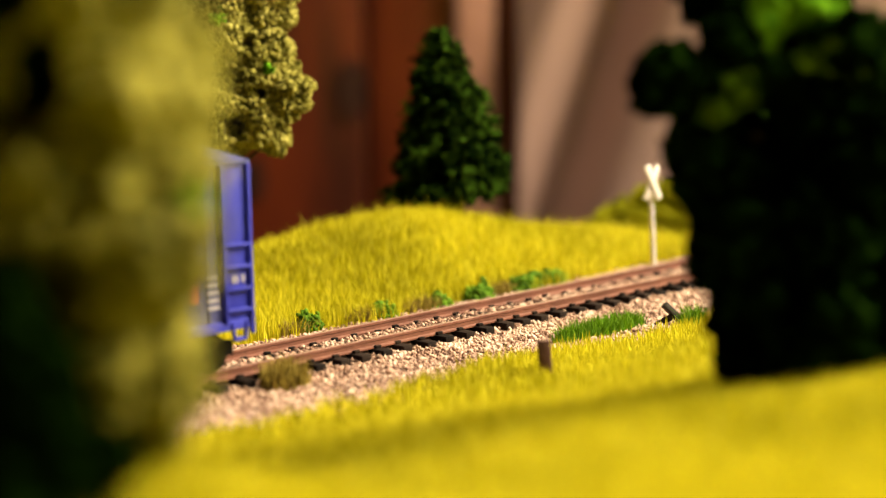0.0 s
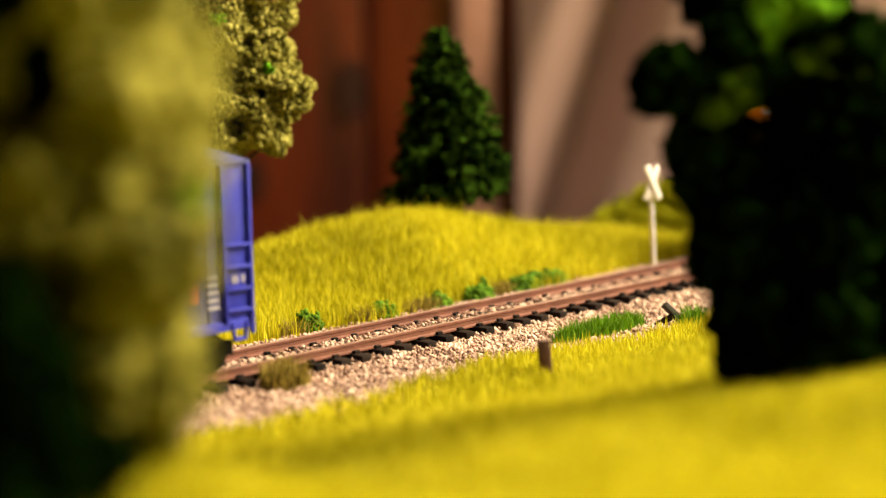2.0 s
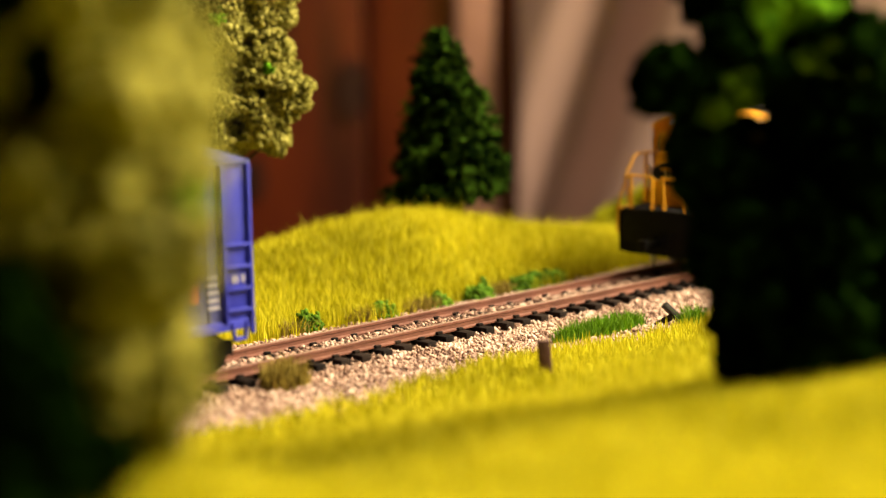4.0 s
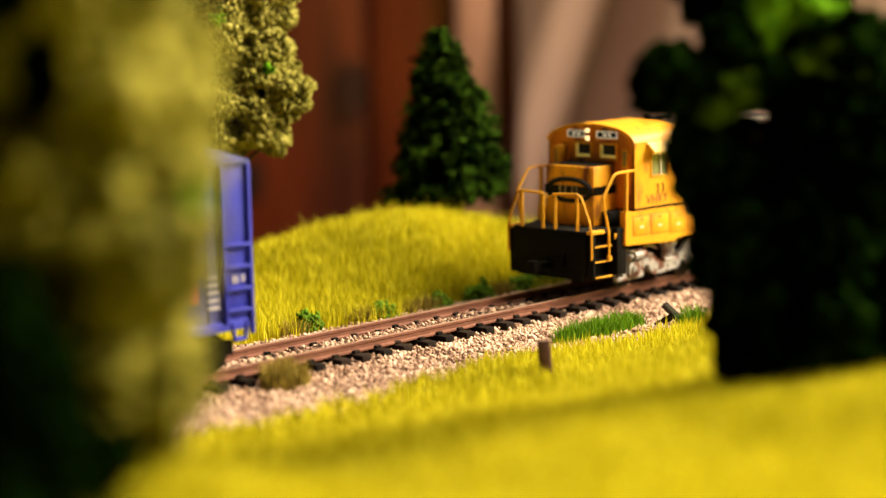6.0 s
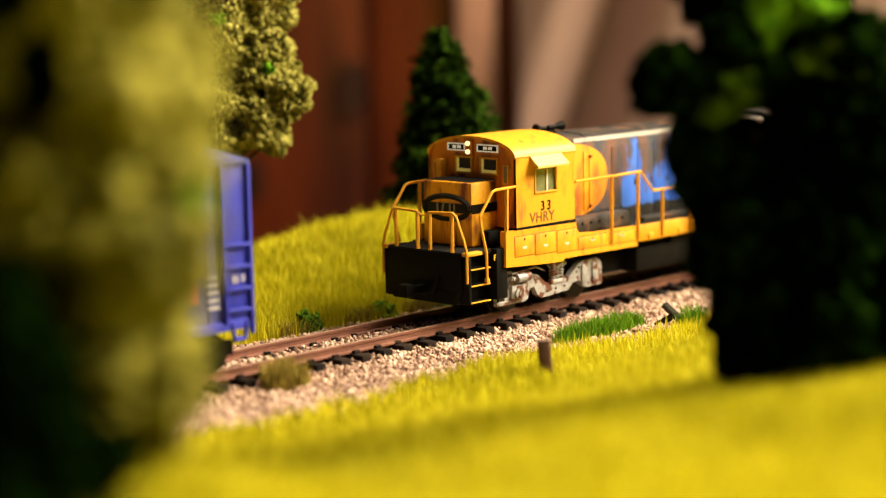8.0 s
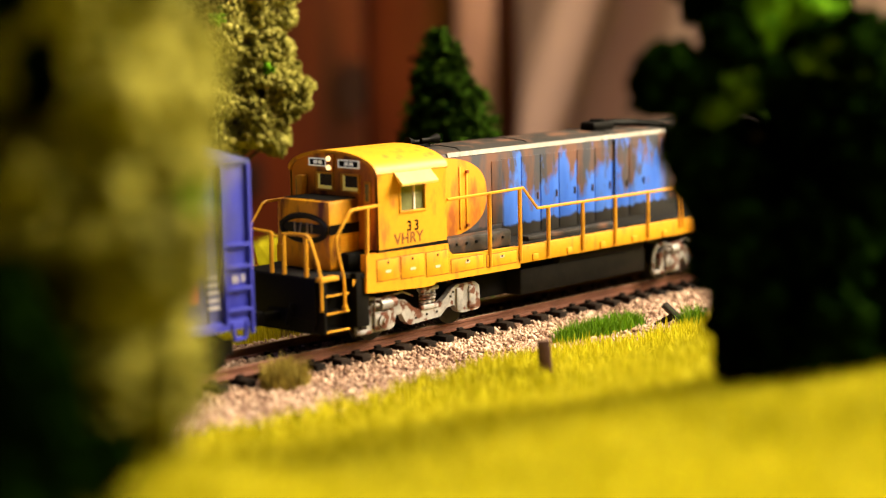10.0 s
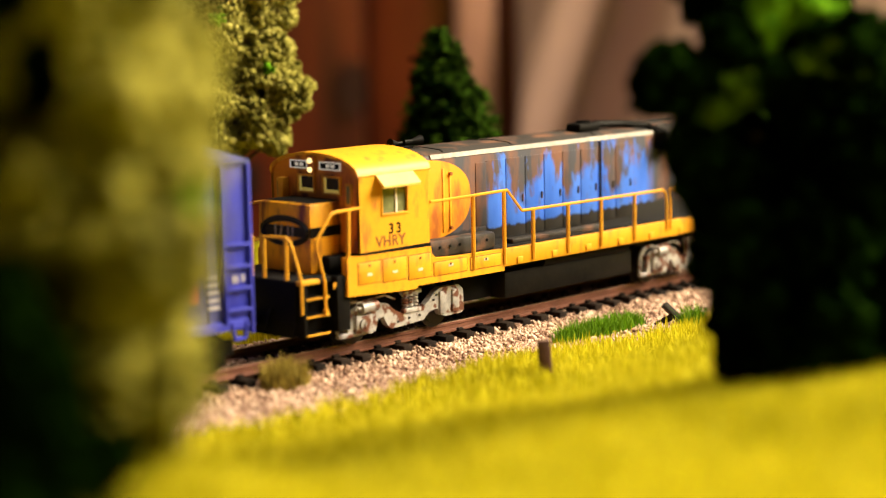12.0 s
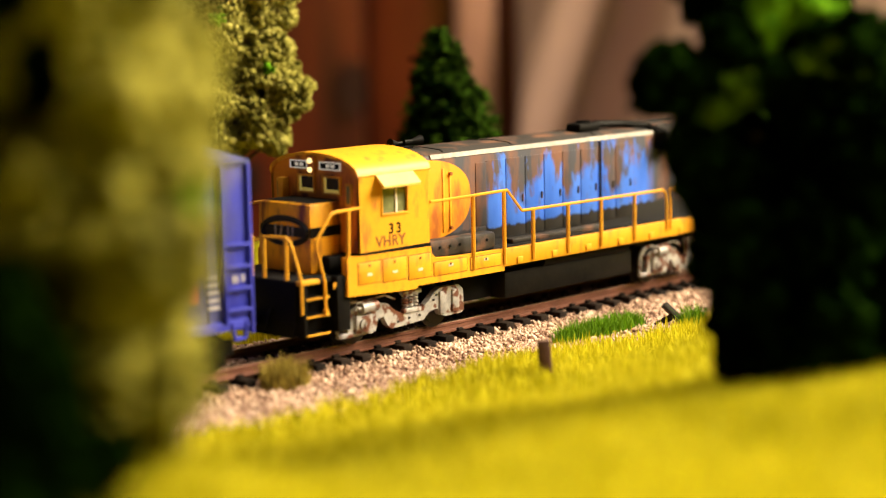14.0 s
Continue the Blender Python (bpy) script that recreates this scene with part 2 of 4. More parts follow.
# ---- mesh helpers (millimetres in, metres out) ----
def box(bm, x0, x1, y0, y1, z0, z1, bevel=0.0):
    t = bmesh.new()
    bmesh.ops.create_cube(t, size=1.0)
    for v in t.verts:
        v.co = Vector(((x0 + x1) / 2 + v.co.x * abs(x1 - x0), (y0 + y1) / 2 + v.co.y * abs(y1 - y0), (z0 + z1) / 2 + v.co.z * abs(z1 - z0)))
    if bevel:
        bmesh.ops.bevel(t, geom=t.edges[:], offset=bevel, segments=2, affect="EDGES", profile=0.5)
    merge(bm, t)
    return bm


def merge(bm, t):
    me = bpy.data.meshes.new("t")
    t.to_mesh(me)
    t.free()
    bm.from_mesh(me)
    bpy.data.meshes.remove(me)


def rod(bm, a, b, r, seg=8, r2=None):
    a, b = Vector(a), Vector(b)
    t = bmesh.new()
    bmesh.ops.create_cone(t, cap_ends=True, segments=seg, radius1=r, radius2=r if r2 is None else r2, depth=(b - a).length)
    q = (b - a).to_track_quat("Z", "Y").to_matrix().to_4x4()
    bmesh.ops.transform(t, matrix=Matrix.Translation((a + b) / 2) @ q, verts=t.verts)
    merge(bm, t)
    return bm


def pipe(bm, points, r, seg=6):
    for a, b in zip(points, points[1:]):
        rod(bm, a, b, r, seg)
    for p in points[1:-1]:
        t = bmesh.new()
        bmesh.ops.create_icosphere(t, subdivisions=1, radius=r * 1.02, matrix=Matrix.Translation(p))
        merge(bm, t)
    return bm


def slab(bm, outline, axis, a, b):
    """Extrudes an outline of (u, v) from a to b along axis: 'x' takes (y, z), 'y' takes (x, z), 'z' takes (x, y)."""
    def at(u, v, w):
        return (w, u, v) if axis == "x" else (u, w, v) if axis == "y" else (u, v, w)
    lo = [bm.verts.new(at(u, v, a)) for u, v in outline]
    hi = [bm.verts.new(at(u, v, b)) for u, v in outline]
    n = len(outline)
    faces = [bm.faces.new(lo), bm.faces.new(hi[::-1])]
    for i in range(n):
        faces.append(bm.faces.new((lo[(i + 1) % n], lo[i], hi[i], hi[(i + 1) % n])))
    bmesh.ops.recalc_face_normals(bm, faces=faces)
    return bm


def part(name, bm, mat, parent=None, label="", smooth=True, unit=0.001):
    if unit != 1:
        bmesh.ops.scale(bm, vec=(unit, unit, unit), verts=bm.verts)
    me = bpy.data.meshes.new(name)
    bm.to_mesh(me)
    bm.free()
    me.materials.append(mat)
    if smooth:
        me.polygons.foreach_set("use_smooth", [True] * len(me.polygons))
        me.set_sharp_from_angle(angle=radians(35))
    ob = new(name, me)
    ob.parent = parent
    if label:
        ob["label"] = label
    return ob


def thing(name, m, label, category, group="", kind=""):
    ob = new(name)
    ob.empty_display_size = 0.01
    ob.matrix_world = m
    return tagged(ob, label, category, group, kind)


def soup(name, verts, faces, mat, parent=None, smooth=False):
    """One mesh from arrays: verts (n, 3) in metres, faces (m, k)."""
    verts, faces = np.asarray(verts, np.float32), np.asarray(faces, np.int32)
    me = bpy.data.meshes.new(name)
    me.vertices.add(len(verts))
    me.vertices.foreach_set("co", verts.ravel())
    k = faces.shape[1]
    me.loops.add(faces.size)
    me.loops.foreach_set("vertex_index", faces.ravel())
    me.polygons.add(len(faces))
    me.polygons.foreach_set("loop_start", np.arange(0, faces.size, k, dtype=np.int32))
    if smooth:
        me.polygons.foreach_set("use_smooth", np.ones(len(faces), bool))
    me.update(calc_edges=True)
    me.materials.append(mat)
    ob = new(name, me)
    ob.parent = parent
    return ob


def ico(sub):
    t = bmesh.new()
    bmesh.ops.create_icosphere(t, subdivisions=sub, radius=1.0)
    t.verts.index_update()
    v = np.array([p.co[:] for p in t.verts])
    f = np.array([[p.index for p in q.verts] for q in t.faces])
    t.free()
    return v, f


ICO1 = ico(1)


def lumps(rng, centres, sizes, base, rough=0.3, squash=None):
    """Many uneven chunks: base shape turned, stretched and roughened at each centre."""
    v, f = base
    n, m = len(centres), len(v)
    q = rng.normal(size=(n, 4))
    q /= np.linalg.norm(q, axis=1)[:, None]
    w, x, y, z = q.T
    rot = np.stack([1 - 2 * (y * y + z * z), 2 * (x * y - z * w), 2 * (x * z + y * w), 2 * (x * y + z * w), 1 - 2 * (x * x + z * z), 2 * (y * z - x * w),
                    2 * (x * z - y * w), 2 * (y * z + x * w), 1 - 2 * (x * x + y * y)], 1).reshape(n, 3, 3)
    pts = v[None] * (1 + rough * rng.normal(size=(n, m, 1)).clip(-2, 2)) * rng.uniform(0.7, 1.25, size=(n, 1, 3))
    pts = np.einsum("nij,nmj->nmi", rot, pts)
    if squash is not None:
        pts = pts * np.asarray(squash)
    pts = pts * np.asarray(sizes)[:, None, None] + np.asarray(centres)[:, None, :]
    faces = f[None] + (np.arange(n) * m)[:, None, None]
    return pts.reshape(-1, 3), faces.reshape(-1, f.shape[1])


# ---- terrain ----
def smooth(t):
    t = np.clip(t, 0, 1)
    return t * t * (3 - 2 * t)


def mound(x, y, cx, cy, rx, ry, h):
    return h * np.exp(-(((x - cx) / rx) ** 2 + ((y - cy) / ry) ** 2))


def ground_z(x, y):
    """Height of the layout's ground in metres; the rail heads lie at 0 and the track runs along x."""
    x, y = np.asarray(x, float), np.asarray(y, float)
    z = np.full(np.broadcast(x, y).shape, -0.0062)
    z = z - 0.0016 * (1 - smooth((np.abs(y) - 0.026) / 0.008))
    far = smooth((-y - 0.028) / 0.050) * np.exp(-(np.maximum(-y - 0.078, 0) / 0.055) ** 2)
    z = z + far * (mound(x, 0, -0.124, 0, np.where(x > -0.124, 0.060, 0.096), 1, 0.0190) - mound(x, 0, -0.30, 0, 0.09, 1, 0.006))
    z = z - 0.045 * smooth((-y - 0.095) / 0.15)
    z = z + mound(x, y, -0.336, -0.098, 0.032, 0.04, 0.0030)
    near = smooth((y - 0.044) / 0.18)
    z = z + near * 0.028
    z = z + mound(x, y, 0.168, 0.152, 0.035, 0.035, 0.014)
    wav = 0.0012 * np.sin(x * 61 + 1.3 * np.sin(y * 47)) * np.cos(y * 53 + 0.7)
    return z + wav * smooth((np.abs(y) - 0.03) / 0.03)


BED_LINE = [(-36, -6.2), (-30, -5.4), (-17, -3.9), (-9.8, -3.5), (-7.2, -2.8), (7.2, -2.8), (9.8, -4.4), (15, -4.5), (18, -4.8), (27, -5.3), (45, -5.7), (60, -6.6)]


def bed_z(y):
    line = np.array(BED_LINE) * 0.001
    return np.interp(y, line[:, 0], line[:, 1])


def build_ground():
    xs = np.unique(np.concatenate([np.arange(-0.95, 0.66, 0.03), np.arange(-0.42, 0.32, 0.004)]))
    ys = np.unique(np.concatenate([np.arange(-0.30, 0.66, 0.03), np.arange(-0.26, 0.34, 0.004)]))
    gx, gy = np.meshgrid(xs, ys)
    v = np.stack([gx, gy, ground_z(gx, gy)], -1).reshape(-1, 3)
    nx, ny = len(xs), len(ys)
    i = (np.arange(ny - 1)[:, None] * nx + np.arange(nx - 1)[None]).ravel()
    f = np.stack([i, i + 1, i + nx + 1, i + nx], 1)
    g = soup("ground", v, f, SOIL, smooth=True)
    tagged(g, "yellow-green flocked layout ground with low grassy hills", "ground", kind="structure")
    table = thing("layout_table", pose(0, 0, 0), "plywood table that carries the model landscape", "table")
    bm = bmesh.new()
    box(bm, -952, 652, -302, 652, -85, -60, 2)
    part("tabletop", bm, BOARDWOOD, table)
    for x in (-900, 600):
        for y in (-250, 600):
            bm = bmesh.new()
            box(bm, x - 30, x + 30, y - 30, y + 30, -900, -85, 3)
            part("leg", bm, BOARDWOOD, table)
    for x0, x1, y0, y1 in ((-964, -952, -314, 664), (652, 664, -314, 664), (-952, 652, -314, -302), (-952, 652, 652, 664)):
        bm = bmesh.new()
        box(bm, x0, x1, y0, y1, -85, -52 if y1 < 0 else -8, 1)
        part("fascia", bm, BOARDWOOD, table)


def blades(rng, x, y, height, width, lean=0.45, root=0.0):
    """Grass fibres standing on the ground at x, y: each a bent tapering strip."""
    n = len(x)
    h = height * rng.uniform(0.45, 1.4, n)
    a, b = rng.uniform(0, 2 * np.pi, n), rng.uniform(0, 2 * np.pi, n)
    side = np.stack([np.cos(a), np.sin(a), np.zeros(n)], 1) * (width * rng.uniform(0.7, 1.3, n) / 2)[:, None]
    tip = np.stack([np.cos(b), np.sin(b), np.zeros(n)], 1) * (h * lean * rng.uniform(0, 1, n))[:, None]
    base = np.stack([x, y, np.maximum(ground_z(x, y), np.where((y > -0.036) & (y < 0.058), bed_z(y), -1)) - 0.0003 + root], 1)
    up = np.stack([np.zeros(n), np.zeros(n), h], 1)
    mid = base + up * 0.55 + tip * 0.35
    v = np.stack([base - side, base + side, mid + side * 0.8, mid - side * 0.8, base + up + tip], 1).reshape(-1, 3)
    i = np.arange(n)[:, None] * 5
    f = np.concatenate([i + np.array([[0, 1, 2]]), i + np.array([[0, 2, 3]]), i + np.array([[3, 2, 4]])])
    return v, f


def grass_edge_far(x):
    return -0.0315 + 0.003 * np.sin(x * 70) + 0.002 * np.sin(x * 173 + 1)


def grass_edge_near(x):
    return 0.0450 + 0.0025 * np.sin(x * 55 + 0.8) + 0.0015 * np.sin(x * 190) - 0.06 * np.minimum(x + 0.05, 0) + 0.12 * np.maximum(x - 0.02, 0)


def build_grass():
    rng = np.random.default_rng(3)
    # hill beyond the track
    n = 140000
    x, y = rng.uniform(-0.34, 0.06, n), rng.uniform(-0.15, -0.022, n)
    keep = (y < grass_edge_far(x) + rng.normal(0, 0.002, n))
    v, f = blades(rng, x[keep], y[keep], 0.0053, 0.00038)
    n = 5000
    x, y = rng.uniform(-0.34, 0.06, n), rng.uniform(-0.13, -0.034, n)
    v2, f2 = blades(rng, x, y, 0.0078, 0.00040, 0.6)
    v, f = np.concatenate([v, v2]), np.concatenate([f, f2 + len(v)])
    g = soup("hill_grass", v, f, GRASS)
    tagged(g, "yellow-green static grass fibres on the hill beyond the track", "grass", kind="stuff")
    # distant ground
    n = 30000
    x, y = rng.uniform(-0.50, -0.02, n), rng.uniform(-0.27, -0.145, n)
    v, f = blades(rng, x, y, 0.005, 0.0006)
    g = soup("far_grass", v, f, GRASS)
    tagged(g, "yellow-green static grass on the farther rise", "grass", kind="stuff")
    # bank on the near side
    n = 360000
    x, y = rng.uniform(-0.26, 0.30, n), rng.uniform(0.026, 0.30, n)
    keep = (y > grass_edge_near(x) + rng.normal(0, 0.0018, n)) & ((x - EYE[0]) ** 2 + (y - EYE[1]) ** 2 > 0.10 ** 2)
    v, f = blades(rng, x[keep], y[keep], 0.0043, 0.00046)
    g = soup("bank_grass", v, f, GRASS)
    tagged(g, "bright yellow-green static grass on the near bank", "grass", kind="stuff")


# ---- track ----
TIE_STEP = 8.1


def build_track():
    rng = np.random.default_rng(5)
    prof = [(-1.3, -2.6), (1.3, -2.6), (1.3, -2.25), (0.35, -1.9), (0.3, -0.95), (0.55, -0.75), (0.55, -0.12), (0.42, 0), (-0.42, 0), (-0.55, -0.12), (-0.55, -0.75), (-0.3, -0.95), (-0.35, -1.9), (-1.3, -2.25)]
    track = thing("railway_track", pose(0, 0, 0), "rusty model rails on dark plastic ties in pink ballast", "track", kind="structure")
    for side in (-8.5, 8.5):
        bm = bmesh.new()
        slab(bm, [(side + u, w) for u, w in prof], "x", -520, 330)
        rail = part("rail", bm, RAIL, track, "rust-brown rail with worn head")
        bm = bmesh.new()
        box(bm, -520, 330, side - 0.36, side + 0.36, 0.0, 0.05)
        part("rail_head", bm, RAILTOP, rail, "worn bare metal running surface")
    bm = bmesh.new()
    box(bm, -1.75, 1.75, -14.4, 14.4, -5.2, -2.6, 0.25)
    for side in (-8.5, 8.5):
        for s in (-1, 1):
            box(bm, -1.0, 1.0, side + s * 1.75 - 0.55, side + s * 1.75 + 0.55, -2.65, -1.75, 0.2)
    first = part("tie", bm, TIE, track)
    k = 0
    for i in range(-62, 40):
        ob = first if k == 0 else new("tie", first.data)
        ob.parent = track
        ob.matrix_basis = pose((i * TIE_STEP + rng.normal(0, 0.25)) * 0.001, rng.normal(0, 0.0003), rng.normal(0, 0.0001), 0, 0, rng.normal(0, 0.6))
        k += 1
    # crushed stone
    n = 44000
    x = rng.uniform(-0.30, 0.09, n)
    y = rng.uniform(-0.034, 0.066, n)
    tie = np.abs(((x * 1000 / TIE_STEP + 0.5) % 1) - 0.5) * TIE_STEP < 2.3
    on_tie = tie & (np.abs(y) < 0.0148) & ((rng.random(n) > 0.5) | (y > 0.008))
    on_rail = np.abs(np.abs(y) - 0.0085) < 0.0017
    keep = ~on_tie & ~on_rail & (y < grass_edge_near(x) + 0.004) & (y > grass_edge_far(x) - 0.004)
    x, y = x[keep], y[keep]
    z = bed_z(y) + 0.0002 + rng.normal(0, 0.0002, len(x))
    size = 0.00050 * rng.uniform(0.6, 1.5, len(x)) * np.where(rng.random(len(x)) < 0.06, 1.6, 1.0)
    v, f = lumps(rng, np.stack([x, y, z], 1), size, OCTA, 0.2)
    g = soup("ballast", v, f, GRAVEL)
    tagged(g, "loose pink and cream crushed stone ballast round the ties", "gravel", kind="stuff")
    bm = bmesh.new()
    slab(bm, BED_LINE + [(60, -9), (-36, -9)], "x", -520, 330)
    tagged(part("roadbed", bm, BED), "pinkish grit bed under the track", "roadbed", kind="structure")


OCTA = (np.array([[1, 0, 0], [-1, 0, 0], [0, 1, 0], [0, -1, 0], [0, 0, 1], [0, 0, -1]], float),
        np.array([[0, 2, 4], [2, 1, 4], [1, 3, 4], [3, 0, 4], [2, 0, 5], [1, 2, 5], [3, 1, 5], [0, 3, 5]]))


# ---- room ----
def build_room():
    turn = pose(STAND.x, STAND.y, 0, 0, 0, math.degrees(YAW) - 90)  # local x: across, local y: away
    def panel(name, x0, x1, y0, y1, z0, z1, mat, label, cat, bevel=0.0):
        bm = bmesh.new()
        box(bm, x0, x1, y0, y1, z0, z1, bevel)
        ob = tagged(part(name, bm, mat, unit=1), label, cat, kind="structure")
        ob.matrix_world = turn
        return ob
    panel("floor", -2.2, 2.2, -1.6, 1.7, -0.95, -0.90, FLOORWOOD, "brown boarded room floor", "floor")
    panel("ceiling", -2.2, 2.2, -1.6, 1.7, 1.55, 1.60, CEILINGPAINT, "dim painted room ceiling, out of view", "ceiling")
    panel("wall_far", -2.2, 2.2, 1.56, 1.66, -0.90, 1.55, ROOMWALL, "dull pink painted room wall", "wall")
    panel("wall_near", -2.2, 2.2, -1.6, -1.5, -0.90, 1.55, ROOMWALL, "dull pink painted room wall", "wall")
    panel("wall_left", -2.2, -2.1, -1.5, 1.56, -0.90, 1.55, ROOMWALL, "dull pink painted room wall", "wall")
    panel("wall_right", 2.1, 2.2, -1.5, 1.56, -0.90, 1.55, ROOMWALL, "dull pink painted room wall", "wall")
    # tall wooden door with raised stiles
    door = thing("door_1", turn, "closed red-brown stained wooden door with planks", "door", kind="structure")
    edges = [-0.86, -0.50, -0.245, -0.06, 0.012]
    for i, (a, b) in enumerate(zip(edges, edges[1:])):
        bm = bmesh.new()
        box(bm, a + 0.002, b - 0.002, 1.50 + (0.005 if i % 2 else 0.0), 1.556, -0.90, 1.12, 0.004)
        part("plank", bm, REDWOOD, door, unit=1)
    for u, z, ru, rz in ((-0.072, 0.012, 0.012, 0.026), (-0.155, -0.06, 0.009, 0.018)):
        bm = bmesh.new()
        slab(bm, [(u + ru * math.cos(a), z + rz * math.sin(a)) for a in np.linspace(0, 2 * math.pi, 24, endpoint=False)], "y", 1.497, 1.503)
        part("knot", bm, KNOT, door, "dark oval knot", unit=1)
    panel("door_frame", 0.014, 0.046, 1.488, 1.558, -0.90, 1.14, PINKTRIM, "pink painted door frame", "door frame", 0.004)
    panel("trim", 0.050, 0.068, 1.51, 1.558, -0.90, 1.14, REDWOOD, "dark brown wooden strip beside the door frame", "trim", 0.003)
    # draped cloth with slanting folds
    us, zs = np.linspace(0.062, 0.75, 140), np.linspace(-0.55, 1.2, 120)
    gu, gz = np.meshgrid(us, zs)
    s = gu - 0.33 * gz
    fold = 0.065 * np.exp(-((s - 0.122) / 0.024) ** 2) - 0.025 * np.exp(-((s - 0.070) / 0.03) ** 2) - 0.014 * np.exp(-((s - 0.19) / 0.05) ** 2) + 0.012 * np.sin((s - 0.2) * 36) * (s > 0.22)
    v = np.stack([gu, 1.485 + fold, gz], -1).reshape(-1, 3)
    nx, ny = len(us), len(zs)
    i = (np.arange(ny - 1)[:, None] * nx + np.arange(nx - 1)[None]).ravel()
    f = np.stack([i, i + 1, i + nx + 1, i + nx], 1)
    c = soup("curtain", v, f, CURTAIN, smooth=True)
    c.matrix_world = turn
    mod = c.modifiers.new("thickness", "SOLIDIFY")
    mod.thickness = 0.002
    tagged(c, "pink-beige hanging curtain with slanting folds", "curtain")


build_ground()
build_room()
build_track()
build_grass()


# ---- locomotive: x forward, front deck edge at x = 0, z = 0 on the rail heads ----
def wheel_mesh(r):
    bm = bmesh.new()
    rod(bm, (0, -1.3, 0), (0, 1.3, 0), r, 28)
    rod(bm, (0, -1.7, 0), (0, -1.25, 0), r + 0.7, 28)
    rod(bm, (0, 1.25, 0), (0, 1.6, 0), r * 0.75, 20)
    return bm


def add_truck(loco, cx, wheels):
    truck = thing("truck", pose(cx * 0.001, 0, 0), "", "")
    truck.parent = loco
    truck["label"] = "grey rusted four-wheel truck"
    out = [(-23.7, 4.2), (-22.6, 3.6), (-16.5, 3.4), (-14.5, 4.0), (-13.0, 6.0), (-10.0, 5.6), (-7.5, 3.6), (4.5, 3.0), (6.2, 4.2), (7.6, 6.6), (9.6, 6.4), (10.6, 3.4), (12.0, 2.9), (19.8, 2.9), (20.6, 3.8), (20.6, 9.0),
           (18.6, 10.8), (11.0, 11.0), (6.0, 10.0), (3.0, 7.6), (0.5, 6.6), (-6.5, 6.6), (-9.4, 8.4), (-12.4, 10.8), (-14.5, 11.6), (-21.5, 11.6), (-23.4, 10.2)]
    for s in (-1, 1):
        bm = bmesh.new()
        slab(bm, [(u, w) for u, w in out], "y", s * 12.2, s * 14.2)
        fr = part("side_frame", bm, STEEL, truck, "cast grey side frame with rust patches")
        bm = bmesh.new()
        box(bm, 12.4, 18.4, s * 13.6, s * 15.2, 3.4, 8.4, 0.5)
        rod(bm, (15.5, s * 14.0, 5.8), (15.5, s * 15.9, 5.8), 1.9, 18)
        rod(bm, (15.5, s * 14.0, 5.8), (15.5, s * 16.4, 5.8), 0.9, 12)
        part("journal_box", bm, STEEL, fr)
        for x in (-15.0, -20.0):
            bm = bmesh.new()
            box(bm, x - 1.3, x + 1.3, s * 13.8, s * 14.8, 4.4, 10.6, 0.35)
            part("pedestal", bm, STEEL, fr)
        for x, z in ((-2.0, 5.0), (2.2, 4.6), (-6.0, 5.2), (-11.5, 8.6), (-12.6, 9.8)):
            bm = bmesh.new()
            rod(bm, (x, s * 14.0, z), (x, s * 14.5, z), 0.32, 8)
            part("bolt", bm, WHEEL, fr)
        for k in (-5.0, -3.0, -1.0):
            bm = bmesh.new()
            for j in range(5):
                rod(bm, (k, s * 13.6, 7.2 + j * 0.9), (k, s * 13.6, 7.7 + j * 0.9), 0.95, 12)
            part("coil_spring", bm, STEEL, fr)
        bm = bmesh.new()
        rod(bm, (11.0, s * 15.0, 10.4), (16.6, s * 15.0, 10.2), 1.5, 14)
        rod(bm, (16.4, s * 15.0, 10.2), (18.0, s * 15.0, 10.2), 0.6, 8)
        part("brake_cylinder", bm, STEEL, fr)
        bm = bmesh.new()
        pipe(bm, [(24.6, s * 14.2, 4.4), (24.2, s * 14.2, 8.6), (22.8, s * 14.2, 11.4), (20.0, s * 14.2, 12.2), (17.5, s * 14.2, 12.0)], 0.5)
        pipe(bm, [(24.6, s * 14.2, 3.6), (19.5, s * 14.2, 3.4)], 0.7)
        part("sand_pipe", bm, STEEL, fr, "bent grey sand pipe")
        bm = bmesh.new()
        pipe(bm, [(18.6, s * 15.0, 8.0), (18.2, s * 15.2, 11.8), (8.0, s * 15.2, 12.6), (4.0, s * 15.0, 11.0)], 0.28)
        part("brake_pipe", bm, STEEL, fr)
        bm = bmesh.new()
        box(bm, -6.6, 0.6, s * 13.0, s * 14.8, 11.4, 12.6, 0.3)
        box(bm, -6.4, 0.4, s * 13.2, s * 14.7, 6.4, 7.6, 0.3)
        part("bolster", bm, STEEL, fr)
    for ax in (-15.5, 15.5):
        axle = thing("wheelset", pose(ax * 0.001, 0, 0.0057), "", "")
        axle.parent = truck
        for s in (-1, 1):
            bm = wheel_mesh(5.7)
            bmesh.ops.rotate(bm, cent=(0, 0, 0), matrix=Matrix.Rotation(0 if s > 0 else math.pi, 3, "Z"), verts=bm.verts)
            bmesh.ops.translate(bm, vec=(0, s * 8.9, 0), verts=bm.verts)
            part("wheel", bm, WHEEL, axle, "dark steel wheel with flange")
        wheels.append((axle, ax))


